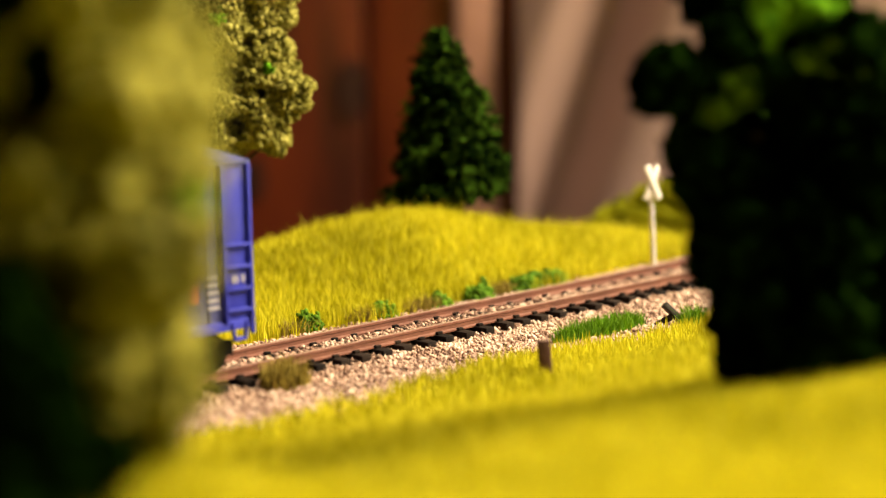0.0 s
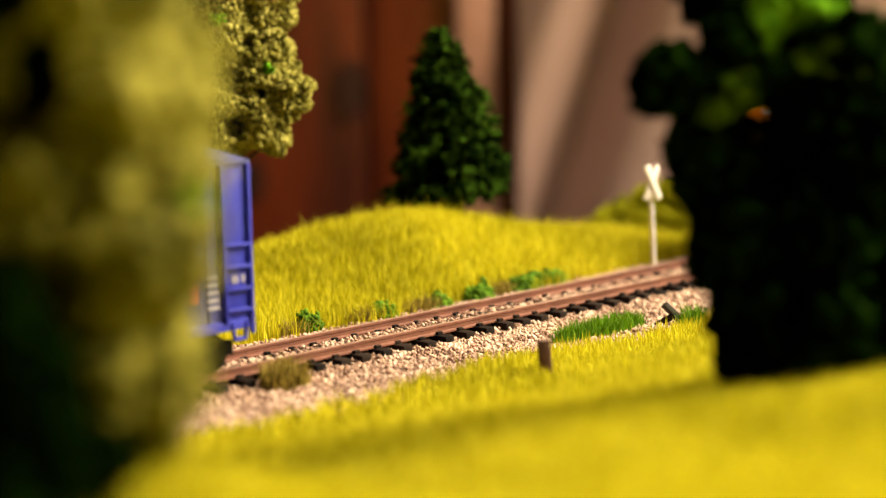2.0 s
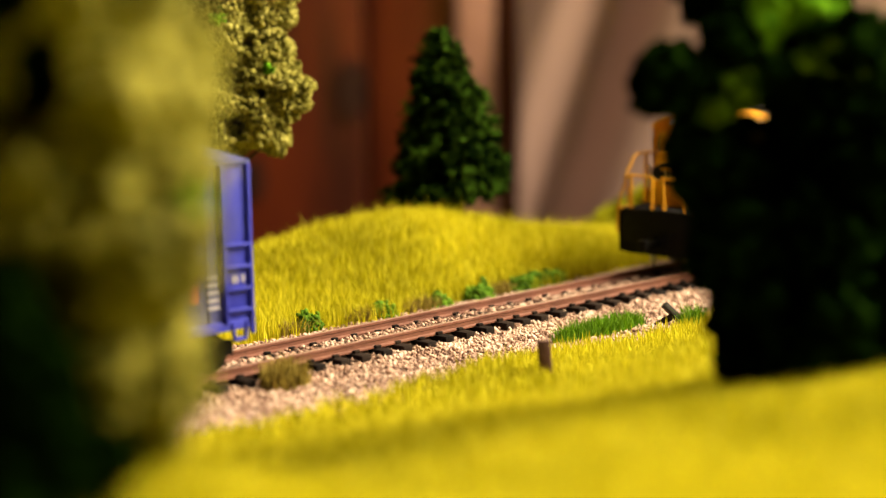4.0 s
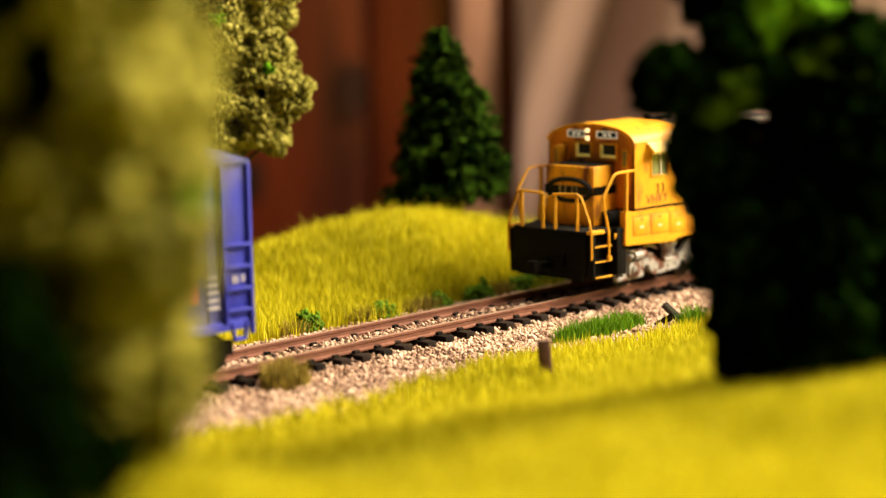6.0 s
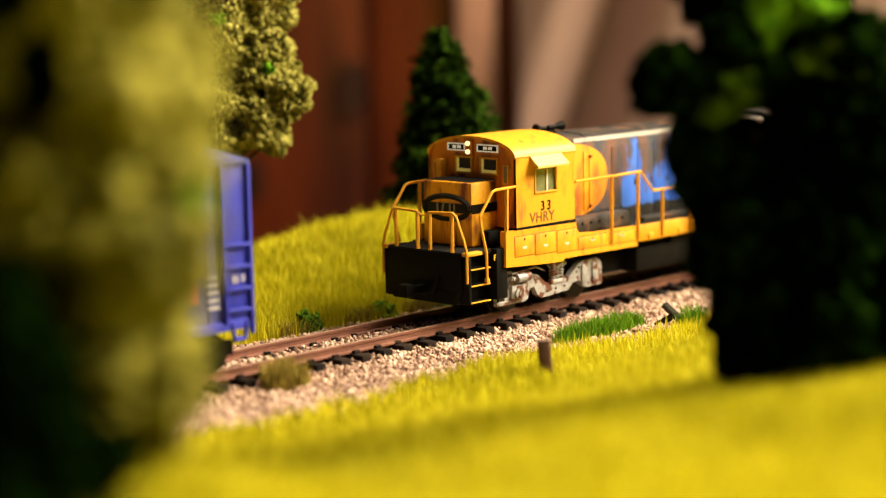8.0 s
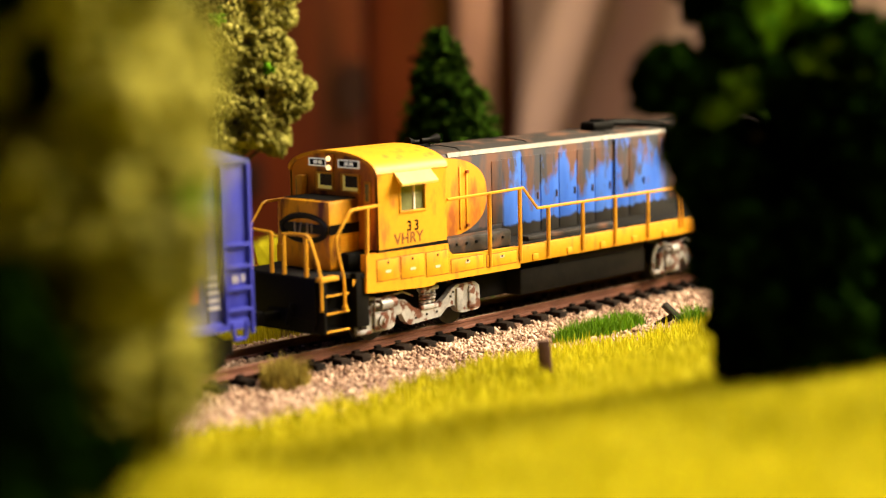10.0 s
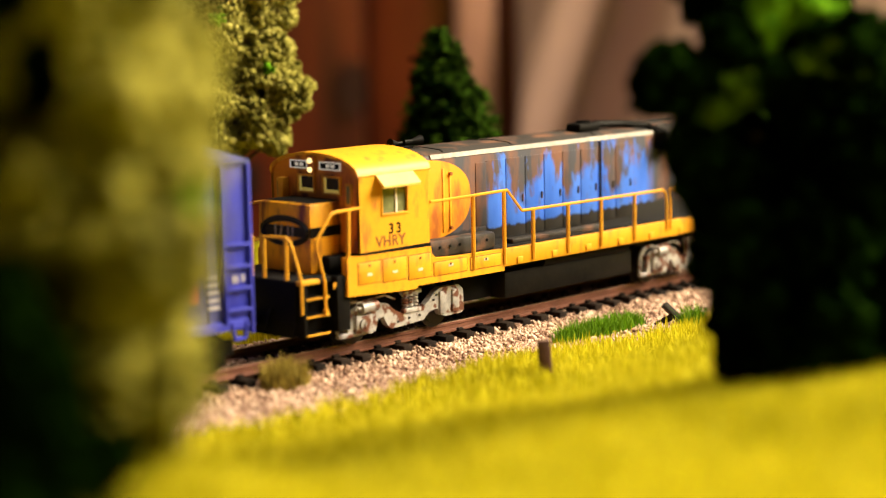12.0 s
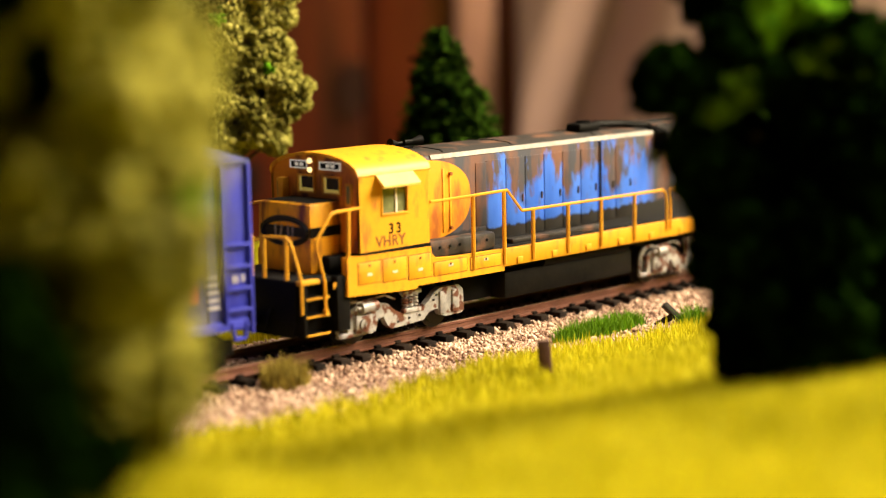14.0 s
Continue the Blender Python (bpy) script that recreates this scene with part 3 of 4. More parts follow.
def text_part(name, words, size, m, mat, parent, depth=0.06, spacing=1.0):
    data = bpy.data.curves.new(name, "FONT")
    data.body, data.size, data.extrude, data.offset, data.space_character = words, size * 0.001, depth * 0.001, 0.00007, spacing
    ob = new(name, data)
    me = bpy.data.meshes.new_from_object(ob)
    bpy.data.objects.remove(ob)
    me.materials.clear()
    me.materials.append(mat)
    ob = new(name, me)
    ob.parent = parent
    ob.matrix_basis = m
    return ob


def frame_bars(bm, x, y0, y1, z0, z1, t, d):
    """A window frame on a front face at x: four bars t wide, d deep."""
    box(bm, x, x + d, y0 - t, y1 + t, z1, z1 + t)
    box(bm, x, x + d, y0 - t, y1 + t, z0 - t, z0)
    box(bm, x, x + d, y0 - t, y0, z0, z1)
    box(bm, x, x + d, y1, y1 + t, z0, z1)


def build_locomotive():
    wheels = []
    loco = thing("diesel_locomotive", pose(0, 0, 0), "weathered yellow, blue and black model diesel locomotive on the track", "locomotive")
    P = lambda n, bm, m, par=loco, lab="", **k: part(n, bm, m, par, lab, **k)
    B = bmesh.new
    # frame and ends
    bm = B(); box(bm, -204, 0, -14.6, 14.6, 18.6, 20.0, 0.2); box(bm, -196, -14, -16.9, 16.9, 18.4, 19.6, 0.2)
    box(bm, -204, -4, -9, 9, 12.0, 18.6, 0.3); P("deck", bm, DECKGREY, lab="black walkway deck")
    bm = B(); box(bm, -1.6, 0.3, -14.4, 14.4, 9.0, 19.6, 0.3)
    slab(bm, [(-14.4, 9.2), (14.4, 9.2), (12.5, 5.2), (-12.5, 5.2)], "x", -1.6, 0.1)
    P("pilot", bm, BLACK, lab="black front pilot plate")
    bm = B(); box(bm, 0.2, 0.8, -4, 4, 7.0, 11.0, 0.2); box(bm, 0.4, 6.5, -1.3, 1.3, 8.0, 10.2, 0.3); box(bm, 6.0, 8.8, -2.0, 1.4, 7.2, 11.0, 0.5); P("coupler", bm, BLACK)
    bm = B(); rod(bm, (0.4, 6.0, 12.5), (1.6, 6.0, 12.0), 0.5); rod(bm, (1.6, 6.0, 12.0), (2.6, 5.2, 7.0), 0.5); P("air_hose", bm, BLACK)
    for s in (-1, 1):
        for i, x in enumerate((-1.1, -12.6)):
            bm = B(); box(bm, x - (4.0 if i else 0.5), x + 0.5, s * 11.5, s * 16.6, 5.6, 20.0, 0.2); P("step_side", bm, BLACK)
        bm = B(); box(bm, -12.2, -1.4, s * 11.0, s * 11.6, 6, 19.5); P("step_back", bm, BLACK)
        for z in (5.9, 10.6, 15.2):
            bm = B(); box(bm, -9.4, -1.2, s * 11.6, s * 16.4, z - 0.5, z, 0.1); st = P("step", bm, BLACK)
            bm = B(); box(bm, -9.3, -1.3, s * 16.1, s * 16.8, z - 0.1, z + 0.25, 0.08); P("nosing", bm, HANDYELLOW, st, "yellow step edge")
        bm = B(); box(bm, -6.0, 0.3, s * 14.6, s * 16.8, 19.1, 20.2, 0.2); P("step_lip", bm, HANDYELLOW)
        # side skirt and sill
        bm = B(); slab(bm, [(-15.0, 14.4), (-15.0, 24.5), (-46.0, 24.1), (-46.4, 22.0), (-48.0, 20.6), (-54.0, 20.2), (-58.0, 20.0), (-75.6, 19.8), (-75.6, 13.7), (-41, 14.0), (-40.0, 13.3), (-36.5, 13.3)], "y", s * 15.4, s * 17.5)
        sk = P("side_skirt", bm, YELLOW, lab="yellow side skirt with battery doors")
        for x0, x1, z0, z1 in ((-26.9, -18.8, 17.0, 22.6), (-36.4, -27.7, 16.6, 22.6), (-46.0, -37.3, 16.0, 22.4), (-60.0, -47.0, 15.8, 19.4), (-74.0, -61.5, 15.6, 19.0)):
            bm = B(); box(bm, x0 - 0.2, x1 + 0.2, s * 17.4, s * 17.54, z0 - 0.2, z1 + 0.2); P("door_gap", bm, GAP, sk, "dark gap round a door")
            bm = B(); box(bm, x0, x1, s * 17.3, s * 17.66, z0, z1, 0.06); d = P("battery_door", bm, YELLOW, sk)
            bm = B(); cx = (x0 + x1) / 2; box(bm, cx - 0.9, cx + 0.9, s * 17.6, s * 17.72, z0 + 2.0, z0 + 2.7); P("label_plate", bm, TAG, d, "small pale label")
            bm = B(); box(bm, cx - 0.25, cx + 0.25, s * 17.6, s * 17.9, z1 - 1.2, z1 - 0.6, 0.08); P("latch", bm, MARK, d)
        bm = B(); box(bm, -196, -75.4, s * 15.6, s * 17.4, 14.8, 19.7, 0.15); P("side_sill", bm, YELLOW, lab="yellow frame sill")
        for x in np.arange(-190, -80, 15.4):
            bm = B(); box(bm, x - 1.2, x + 1.2, s * 17.3, s * 17.75, 15.2, 17.0, 0.1); P("sill_bracket", bm, YELLOW)
    # nose
    bm = B(); box(bm, -20.6, -9.6, -9.6, 9.6, 20.0, 38.4, 0.9); nose = P("nose", bm, RUSTYELLOW, lab="rust-stained yellow short hood")
    bm = B(); box(bm, -20.4, -10.6, -8.8, 8.8, 38.35, 38.6, 0.1); P("nose_top", bm, DECKGREY, nose, "dark sooty hood top")
    bm = B(); box(bm, -9.7, -9.35, -2.4, 3.6, 21.5, 29.0, 0.1); P("nose_door", bm, RUSTYELLOW, nose)
    ring = [(-9.5, 8.6 * math.cos(a), 30.9 + 3.3 * math.sin(a)) for a in np.linspace(0, 2 * math.pi, 33)]
    bm = B(); pipe(bm, ring, 0.8); box(bm, -9.62, -9.3, -8.8, 8.8, 29.6, 32.2, 0.1); em = P("emblem", bm, NAVY, nose, "black oval emblem with a dark band")
    for k in (-3.4, -1.6, 1.5, 3.2):
        bm = B(); slab(bm, [(k - 0.35, 29.6), (k + 0.35, 29.6), (k + 0.35 + (0.7 if k == -1.6 else 0), 32.4), (k - 0.35 + (0.7 if k == -1.6 else 0), 32.4)], "x", -9.35, -9.2); P("emblem_bar", bm, EDGEGREY, em, "grey emblem stroke")
    for s in (-1, 1):
        bm = B(); box(bm, -20.4, -9.55, s * 9.5, s * 9.75, 29.6, 32.2); P("nose_stripe", bm, BLACK, nose, "black stripe")
        for j in range(5):
            bm = B(); box(bm, -19.0, -12.5, s * 9.55, s * 9.8, 24.0 + j * 1.0, 24.5 + j * 1.0); P("louvre", bm, RUSTYELLOW, nose)
        bm = B(); box(bm, -20.6, -13.2, s * 9.4, s * 12.6, 20.0, 24.6, 0.5); P("sand_box", bm, BLACK)
    # cab: arched section
    arch = [(17.1 * math.cos(a) if abs(math.cos(a)) < 0.999 else 17.1 * math.cos(a), 45.0 + 5.6 * math.sin(a)) for a in np.linspace(0, math.pi, 17)]
    wall = [(17.0, 24.9)] + [(u * 0.985, w - 0.3) for u, w in arch] + [(-17.0, 24.9)]
    bm = B(); slab(bm, wall, "x", -21.4, -20.2); cab = P("cab_front", bm, SHADEDFRONT, lab="rusty yellow cab front wall, browned for its shaded side")
    bm = B(); slab(bm, wall, "x", -46.0, -44.9); P("cab_rear", bm, YELLOW)
    bm = B()
    outer, inner = arch, [(u * 0.96, w - 0.7) for u, w in arch]
    slab(bm, [(u * 1.012, w + 0.05) for u, w in outer] + inner[::-1], "x", -46.6, -19.7); P("cab_roof", bm, YELLOW, lab="bright yellow arched cab roof")
    for s in (-1, 1):
        bm = B()
        for x0, x1, z0, z1 in ((-28.0, -20.2, 24.9, 45.2), (-46.0, -38.0, 24.9, 45.2), (-38.0, -28.0, 24.9, 34.6), (-38.0, -28.0, 41.2, 45.2)):
            box(bm, x0, x1, s * 16.2, s * 17.1, z0, z1)
        cs = P("cab_side", bm, YELLOW, lab="yellow cab side wall", smooth=False)
        bm = B()
        for x0, x1, z0, z1 in ((-28.5, -27.9, 34.2, 41.6), (-38.1, -37.5, 34.2, 41.6), (-38.1, -27.9, 34.0, 34.6), (-38.1, -27.9, 41.1, 41.7)):
            box(bm, x0, x1, s * 16.6, s * 17.4, z0, z1, 0.1)
        P("window_frame", bm, HANDYELLOW, cs)
        bm = B(); box(bm, -34.2, -33.5, s * 16.5, s * 17.0, 34.6, 41.1, 0.1); P("mullion", bm, WHITE, cs, "pale window bar")
        bm = B(); box(bm, -38.0, -28.0, s * 16.45, s * 16.6, 34.6, 41.2); P("window_pane", bm, PANE, cs, "side window pane painted with the light seen through it")
        bm = B(); slab(bm, [(s * 16.9, 44.6), (s * 17.3, 45.0), (s * 20.3, 42.2), (s * 20.2, 41.6), (s * 19.6, 41.8)], "x", -39.9, -26.2); P("sun_shade", bm, SHADE, cs, "cream yellow window awning")
        bm = B(); box(bm, -46.2, -19.9, s * 16.2, s * 17.3, 24.1, 25.1); P("base_gap", bm, BLACK, cs, "dark joint under the cab")
        bm = B(); box(bm, -20.3, -19.7, s * 12.4, s * 14.6, 37.2, 43.0, 0.15); P("front_side_window", bm, HANDYELLOW, cab, "yellow framed side pane")
        bm = B(); box(bm, -19.75, -19.6, s * 12.9, s * 14.1, 37.8, 42.4); P("window_pane", bm, PANE, cab, "narrow pane painted with the light seen through it")
        y0, y1 = sorted((s * 6.2 + 0.9 - 3.0, s * 6.2 + 0.9 + 3.0)) if s > 0 else (-5.6, 0.2)
        bm = B(); frame_bars(bm, -20.3, y0, y1, 40.2, 44.2, 0.5, 0.7); P("window_frame", bm, HANDYELLOW, cab)
        bm = B(); box(bm, -20.25, -20.05, y0, y1, 40.2, 44.2); P("window_pane", bm, GLASS, cab, "dark front window pane")
        bm = B(); box(bm, -20.2, -19.98, y0, y1, 40.2, 41.1); box(bm, -20.2, -19.98, y0, y0 + 0.9, 41.1, 44.2); P("window_reveal", bm, EDGEGLOW, cab, "yellow inner window edge, self-glowing to suggest cab light")
        y0, y1 = (2.9, 10.2) if s > 0 else (-8.6, -2.4)
        bm = B(); frame_bars(bm, -20.3, y0, y1, 46.5, 48.0, 0.35, 0.6); nb = P("number_board", bm, BOARDLIT, cab, "white number board with dark bars, frame given a glow")
        bm = B(); box(bm, -20.25, -20.0, y0, y1, 46.5, 48.0); P("board_face", bm, BLACK, nb)
        bm = B(); box(bm, -20.05, -19.9, (y0 + y1) / 2 - 1.6, (y0 + y1) / 2 - 0.2, 46.8, 47.7); box(bm, -20.05, -19.9, (y0 + y1) / 2 + 0.3, (y0 + y1) / 2 + 1.7, 46.8, 47.7); P("board_mark", bm, BOARDLIT, nb)
    # yellow block put in for the far side pane as it catches light
    bm = B(); box(bm, -20.0, -17.6, -11.8, -9.6, 38.0, 43.6, 0.3); P("lit_pane_block", bm, HANDYELLOW, lab="yellow block standing for the lit side pane by the cab front")
    bm = B(); box(bm, -20.3, -19.5, -1.9, 0.9, 44.9, 49.6, 0.3); hl = P("headlight_housing", bm, SHADEDFRONT, cab)
    for z in (48.4, 46.0):
        bm = B(); rod(bm, (-19.6, -0.5, z), (-18.9, -0.5, z), 0.68, 16); P("headlight", bm, LIGHT, hl, "lit warm headlight")
    # cab interior seat and floor
    bm = B(); box(bm, -44.8, -21.5, -16, 16, 20.0, 25.0); P("cab_floor", bm, BLACK)
    # lettering
    side = Matrix.Translation((-0.0306, 0.01712, 0.0291)) @ Euler((radians(90), 0, radians(180))).to_matrix().to_4x4()
    text_part("number_lettering", "33", 3.9, side, BLACK, loco, spacing=1.4)
    side = Matrix.Translation((-0.0258, 0.01712, 0.0259)) @ Euler((radians(90), 0, radians(180))).to_matrix().to_4x4()
    text_part("side_lettering", "VHRY", 4.1, side, FADED, loco, spacing=1.08)
    side = Matrix.Translation((-0.0107, 0.01665, 0.0170)) @ Euler((radians(90), 0, radians(180))).to_matrix().to_4x4()
    text_part("end_letter", "F", 2.2, side, HANDYELLOW, loco)
    # long hood
    prof = [(10.6, 19.8), (10.6, 45.6), (9.7, 47.4), (7.4, 48.4), (0, 48.8), (-7.4, 48.4), (-9.7, 47.4), (-10.6, 45.6), (-10.6, 19.8)]
    bm = B(); slab(bm, prof, "x", -199, -45.8); hood = P("long_hood", bm, HOODPAINT, lab="worn blue and rust hood with yellow front panel")
    bm = B(); slab(bm, [(9.8, 47.5), (7.4, 48.5), (0, 48.95), (-7.4, 48.5), (-9.8, 47.5), (-9.0, 47.2), (9.0, 47.2)], "x", -199.2, -46.4); P("hood_roof", bm, ROOFGREY, hood, "dark grey sooty hood roof")
    for s in (-1, 1):
        # pale strip paints the light along the chamfer
        bm = B(); slab(bm, [(s * 10.5, 46.4), (s * 10.0, 47.65), (s * 9.4, 47.6), (s * 10.0, 46.3)], "x", -199.1, -54.0); P("roof_edge", bm, EDGEGREY, hood, "pale roof edge painted as catching light")
        for i, x in enumerate(np.arange(-84.0, -146.0, -8.4)):
            bm = B(); box(bm, x, x + 8.0, s * 10.5, s * 10.82, 22.0, 44.4, 0.1)
            d = P("hood_door", bm, HOODPAINT, hood)
            bm = B(); box(bm, x + 0.8, x + 1.2, s * 10.8, s * 11.15, 31.5, 33.5); P("door_latch", bm, ROOFGREY, d)
        for x in (-127.2,):
            bm = B(); box(bm, x - 0.4, x + 0.4, s * 10.5, s * 11.0, 20.5, 46.2); P("seam_strip", bm, BLACK, hood, "black panel seam")
        bm = B(); box(bm, -75.0, -46.6, s * 10.4, s * 15.0, 19.9, 24.8, 0.9); d = P("blower_duct", bm, ROOFGREY, hood, "dark grey rounded duct")
        for x in (-71, -66.5, -60, -56.0, -52, -48.5):
            bm = B(); rod(bm, (x, s * 14.8, 22.8), (x, s * 15.3, 22.8), 0.4, 8); P("bolt", bm, BLACK, d)
        for x, z0, z1 in ((-61.1, 26.5, 42.6), (-58.4, 26.0, 43.6)):
            bm = B(); box(bm, x - 0.35, x + 0.35, s * 10.5, s * 10.85, z0, z1, 0.1); P("hinge_rib", bm, HANDYELLOW, hood)
        for x, z in ((-61.1, 27.0), (-61.1, 42.0), (-50.5, 27.5), (-50.5, 41.5)):
            bm = B(); rod(bm, (x, s * 10.5, z), (x, s * 11.4, z), 0.5, 8); P("bolt", bm, GAP, hood)
        bm = B(); box(bm, -83.2, -71.6, s * 10.5, s * 10.8, 26.2, 44.0, 0.1); P("filter_door", bm, HOODPAINT, hood)
        bm = B(); box(bm, -126.0, -84.0, s * 10.4, s * 13.4, 19.9, 21.4, 0.4); P("running_duct", bm, ROOFGREY, hood)
        # flared radiator cabin
        bm = B(); slab(bm, [(s * 10.4, 39.5), (s * 15.2, 43.4), (s * 15.2, 47.0), (s * 9.0, 49.2), (s * 9.0, 40)], "x", -198, -157); P("radiator_wing", bm, ROOFGREY, hood, "flared black radiator housing")
    for x in (-60.5, -89.1, -127.2):
        bm = B(); slab(bm, [(9.95, 47.3), (7.5, 48.65), (0, 49.1), (-7.5, 48.65), (-9.95, 47.3)], "x", x - 0.3, x + 0.3); P("roof_seam", bm, BLACK, hood)
    bm = B(); box(bm, -134.6, -124.2, -0.5, 5.5, 48.5, 51.4, 1.1); rod(bm, (-129.4, 2.5, 50), (-129.4, 2.5, 52.0), 2.3, 18); P("exhaust_pipe", bm, BLACK, hood, "black exhaust outlet")
    bm = B(); pipe(bm, [(-134, 3, 50.6), (-146, 4.5, 50.0), (-154, 8, 49.0), (-157, 11.5, 46.8), (-157.5, 12.6, 43.5)], 1.15, 8); box(bm, -160.5, -154.5, 10.4, 15.4, 41.6, 47.2, 0.8); P("roof_pipe", bm, BLACK, hood, "black bent roof pipe with a dark box")
    bm = B(); box(bm, -57, -52, -1.0, 1.0, 48.6, 49.8, 0.2); rod(bm, (-58.6, -0.6, 50.4), (-49.8, -0.6, 50.4), 0.6, 10)
    rod(bm, (-51.8, -0.6, 50.6), (-49.4, -0.6, 50.7), 0.6, 12, 1.4); rod(bm, (-56.0, 1.2, 50.9), (-59.4, 1.2, 51.0), 0.6, 12, 1.5); rod(bm, (-53, 1.2, 50.9), (-58, 1.2, 50.9), 0.6, 10)
    rod(bm, (-54.5, 0, 48.8), (-54.5, 0, 50.8), 0.5, 8); P("air_horn", bm, BLACK, hood, "black air horn")
    # tank and trucks
    bm = B(); box(bm, -138.5, -79.4, -14.2, 14.2, 4.6, 12.6, 1.2); tk = P("fuel_tank", bm, TANK, lab="black fuel tank")
    bm = B(); box(bm, -139, -79, -12.0, 12.0, 12.4, 15.0, 0.3); P("tank_saddle", bm, BLACK, tk)
    for s in (-1, 1):
        bm = B(); rod(bm, (-136, s * 13.4, 13.6), (-96, s * 13.4, 13.6), 1.7, 14); P("air_reservoir", bm, TANK, tk)
    for x0, x1, h, z0, z1 in ((-79.4, -63.5, 9, 5.0, 12.2), (-142, -138.5, 9, 5.0, 12.2), (-60, -18, 6, 3.2, 12.2), (-188, -146, 6, 3.2, 12.2)):
        bm = B(); box(bm, x0, x1, -h, h, z0, z1, 0.3); P("underframe_block", bm, BLACK)
    for cx in (-38.4, -166.4):
        add_truck(loco, cx, wheels)
    # railings
    r = 0.42
    for s in (-1, 1):
        def rail_of(name, pts, rr=r):
            bm = B(); pipe(bm, pts, rr); return P(name, bm, HANDYELLOW, lab="thin yellow handrail")
        Y = s * 17.6
        rail_of("handrail", [(-46.2, Y - s * 0.3, 36.0), (-63, Y, 36.2), (-77.0, Y, 36.4), (-83.2, Y, 30.0), (-149.5, Y, 29.7), (-151.3, Y, 28.6), (-151.6, Y, 17.0)])
        rail_of("handrail", [(-153.5, Y, 17.0), (-153.5, Y, 29.6), (-190, Y, 29.6), (-190, Y, 17.0)])
        for x, top in ((-62.8, 36.2), (-75.6, 36.3), (-88.0, 29.9), (-103.6, 29.9), (-119.0, 29.8), (-135.2, 29.8)):
            bm = B(); rod(bm, (x, Y, 15.6), (x, Y, top), r * 1.45, 6); P("stanchion", bm, HANDYELLOW)
        # corner grab iron by the steps
        rail_of("grab_iron", [(-7.6, s * 16.9, 11.2), (-7.4, s * 17.0, 19.5), (-5.2, s * 17.0, 27.5), (-4.9, s * 17.0, 30.0), (-10.0, s * 17.0, 36.2), (-11.5, s * 17.0, 36.7), (-20.6, s * 16.9, 36.9)])
        bm = B(); rod(bm, (-15.6, s * 17.0, 16.2), (-16.2, s * 17.0, 36.8), r * 1.45, 6); P("stanchion", bm, HANDYELLOW)
        bm = B(); rod(bm, (-7.6, s * 16.9, 11.2), (-7.6, s * 16.9, 12.2), 0.8, 8); P("foot", bm, HANDYELLOW)
        # end railing
        rail_of("end_rail", [(0, s * 2.2, 30.6), (0, s * 11.2, 31.0), (0, s * 12.6, 30.0), (0, s * 15.4, 23.5), (0, s * 16.4, 20.0), (0, s * 16.4, 11.6)])
        for y in (2.4, 10.9):
            bm = B(); rod(bm, (0, s * y, 20), (0, s * y, 30.8), r * 1.45, 6); P("stanchion", bm, HANDYELLOW)
    bm = B(); pipe(bm, [(0.2, -2.2, 30.6), (0.2, -0.8, 29.8), (0.2, 0.8, 29.8), (0.2, 2.2, 30.6)], 0.22); P("safety_chain", bm, HANDYELLOW)
    return loco, wheels


def pane_material():
    # opaque tone stands for pale light coming through clear glass
    return material("painted_view_pane", [(0.07, 0.08, 0.03), (0.26, 0.28, 0.14)], 0.12, scale=160, fine=500)


PANE = pane_material()
NAVY = material("emblem_black", [(0.004, 0.005, 0.009), (0.010, 0.012, 0.022)], 0.5, scale=100, fine=700, spec=0.15)
SHADE = material("awning_cream", [(0.66, 0.40, 0.06), (0.76, 0.52, 0.13)], 0.5, scale=80, fine=600)


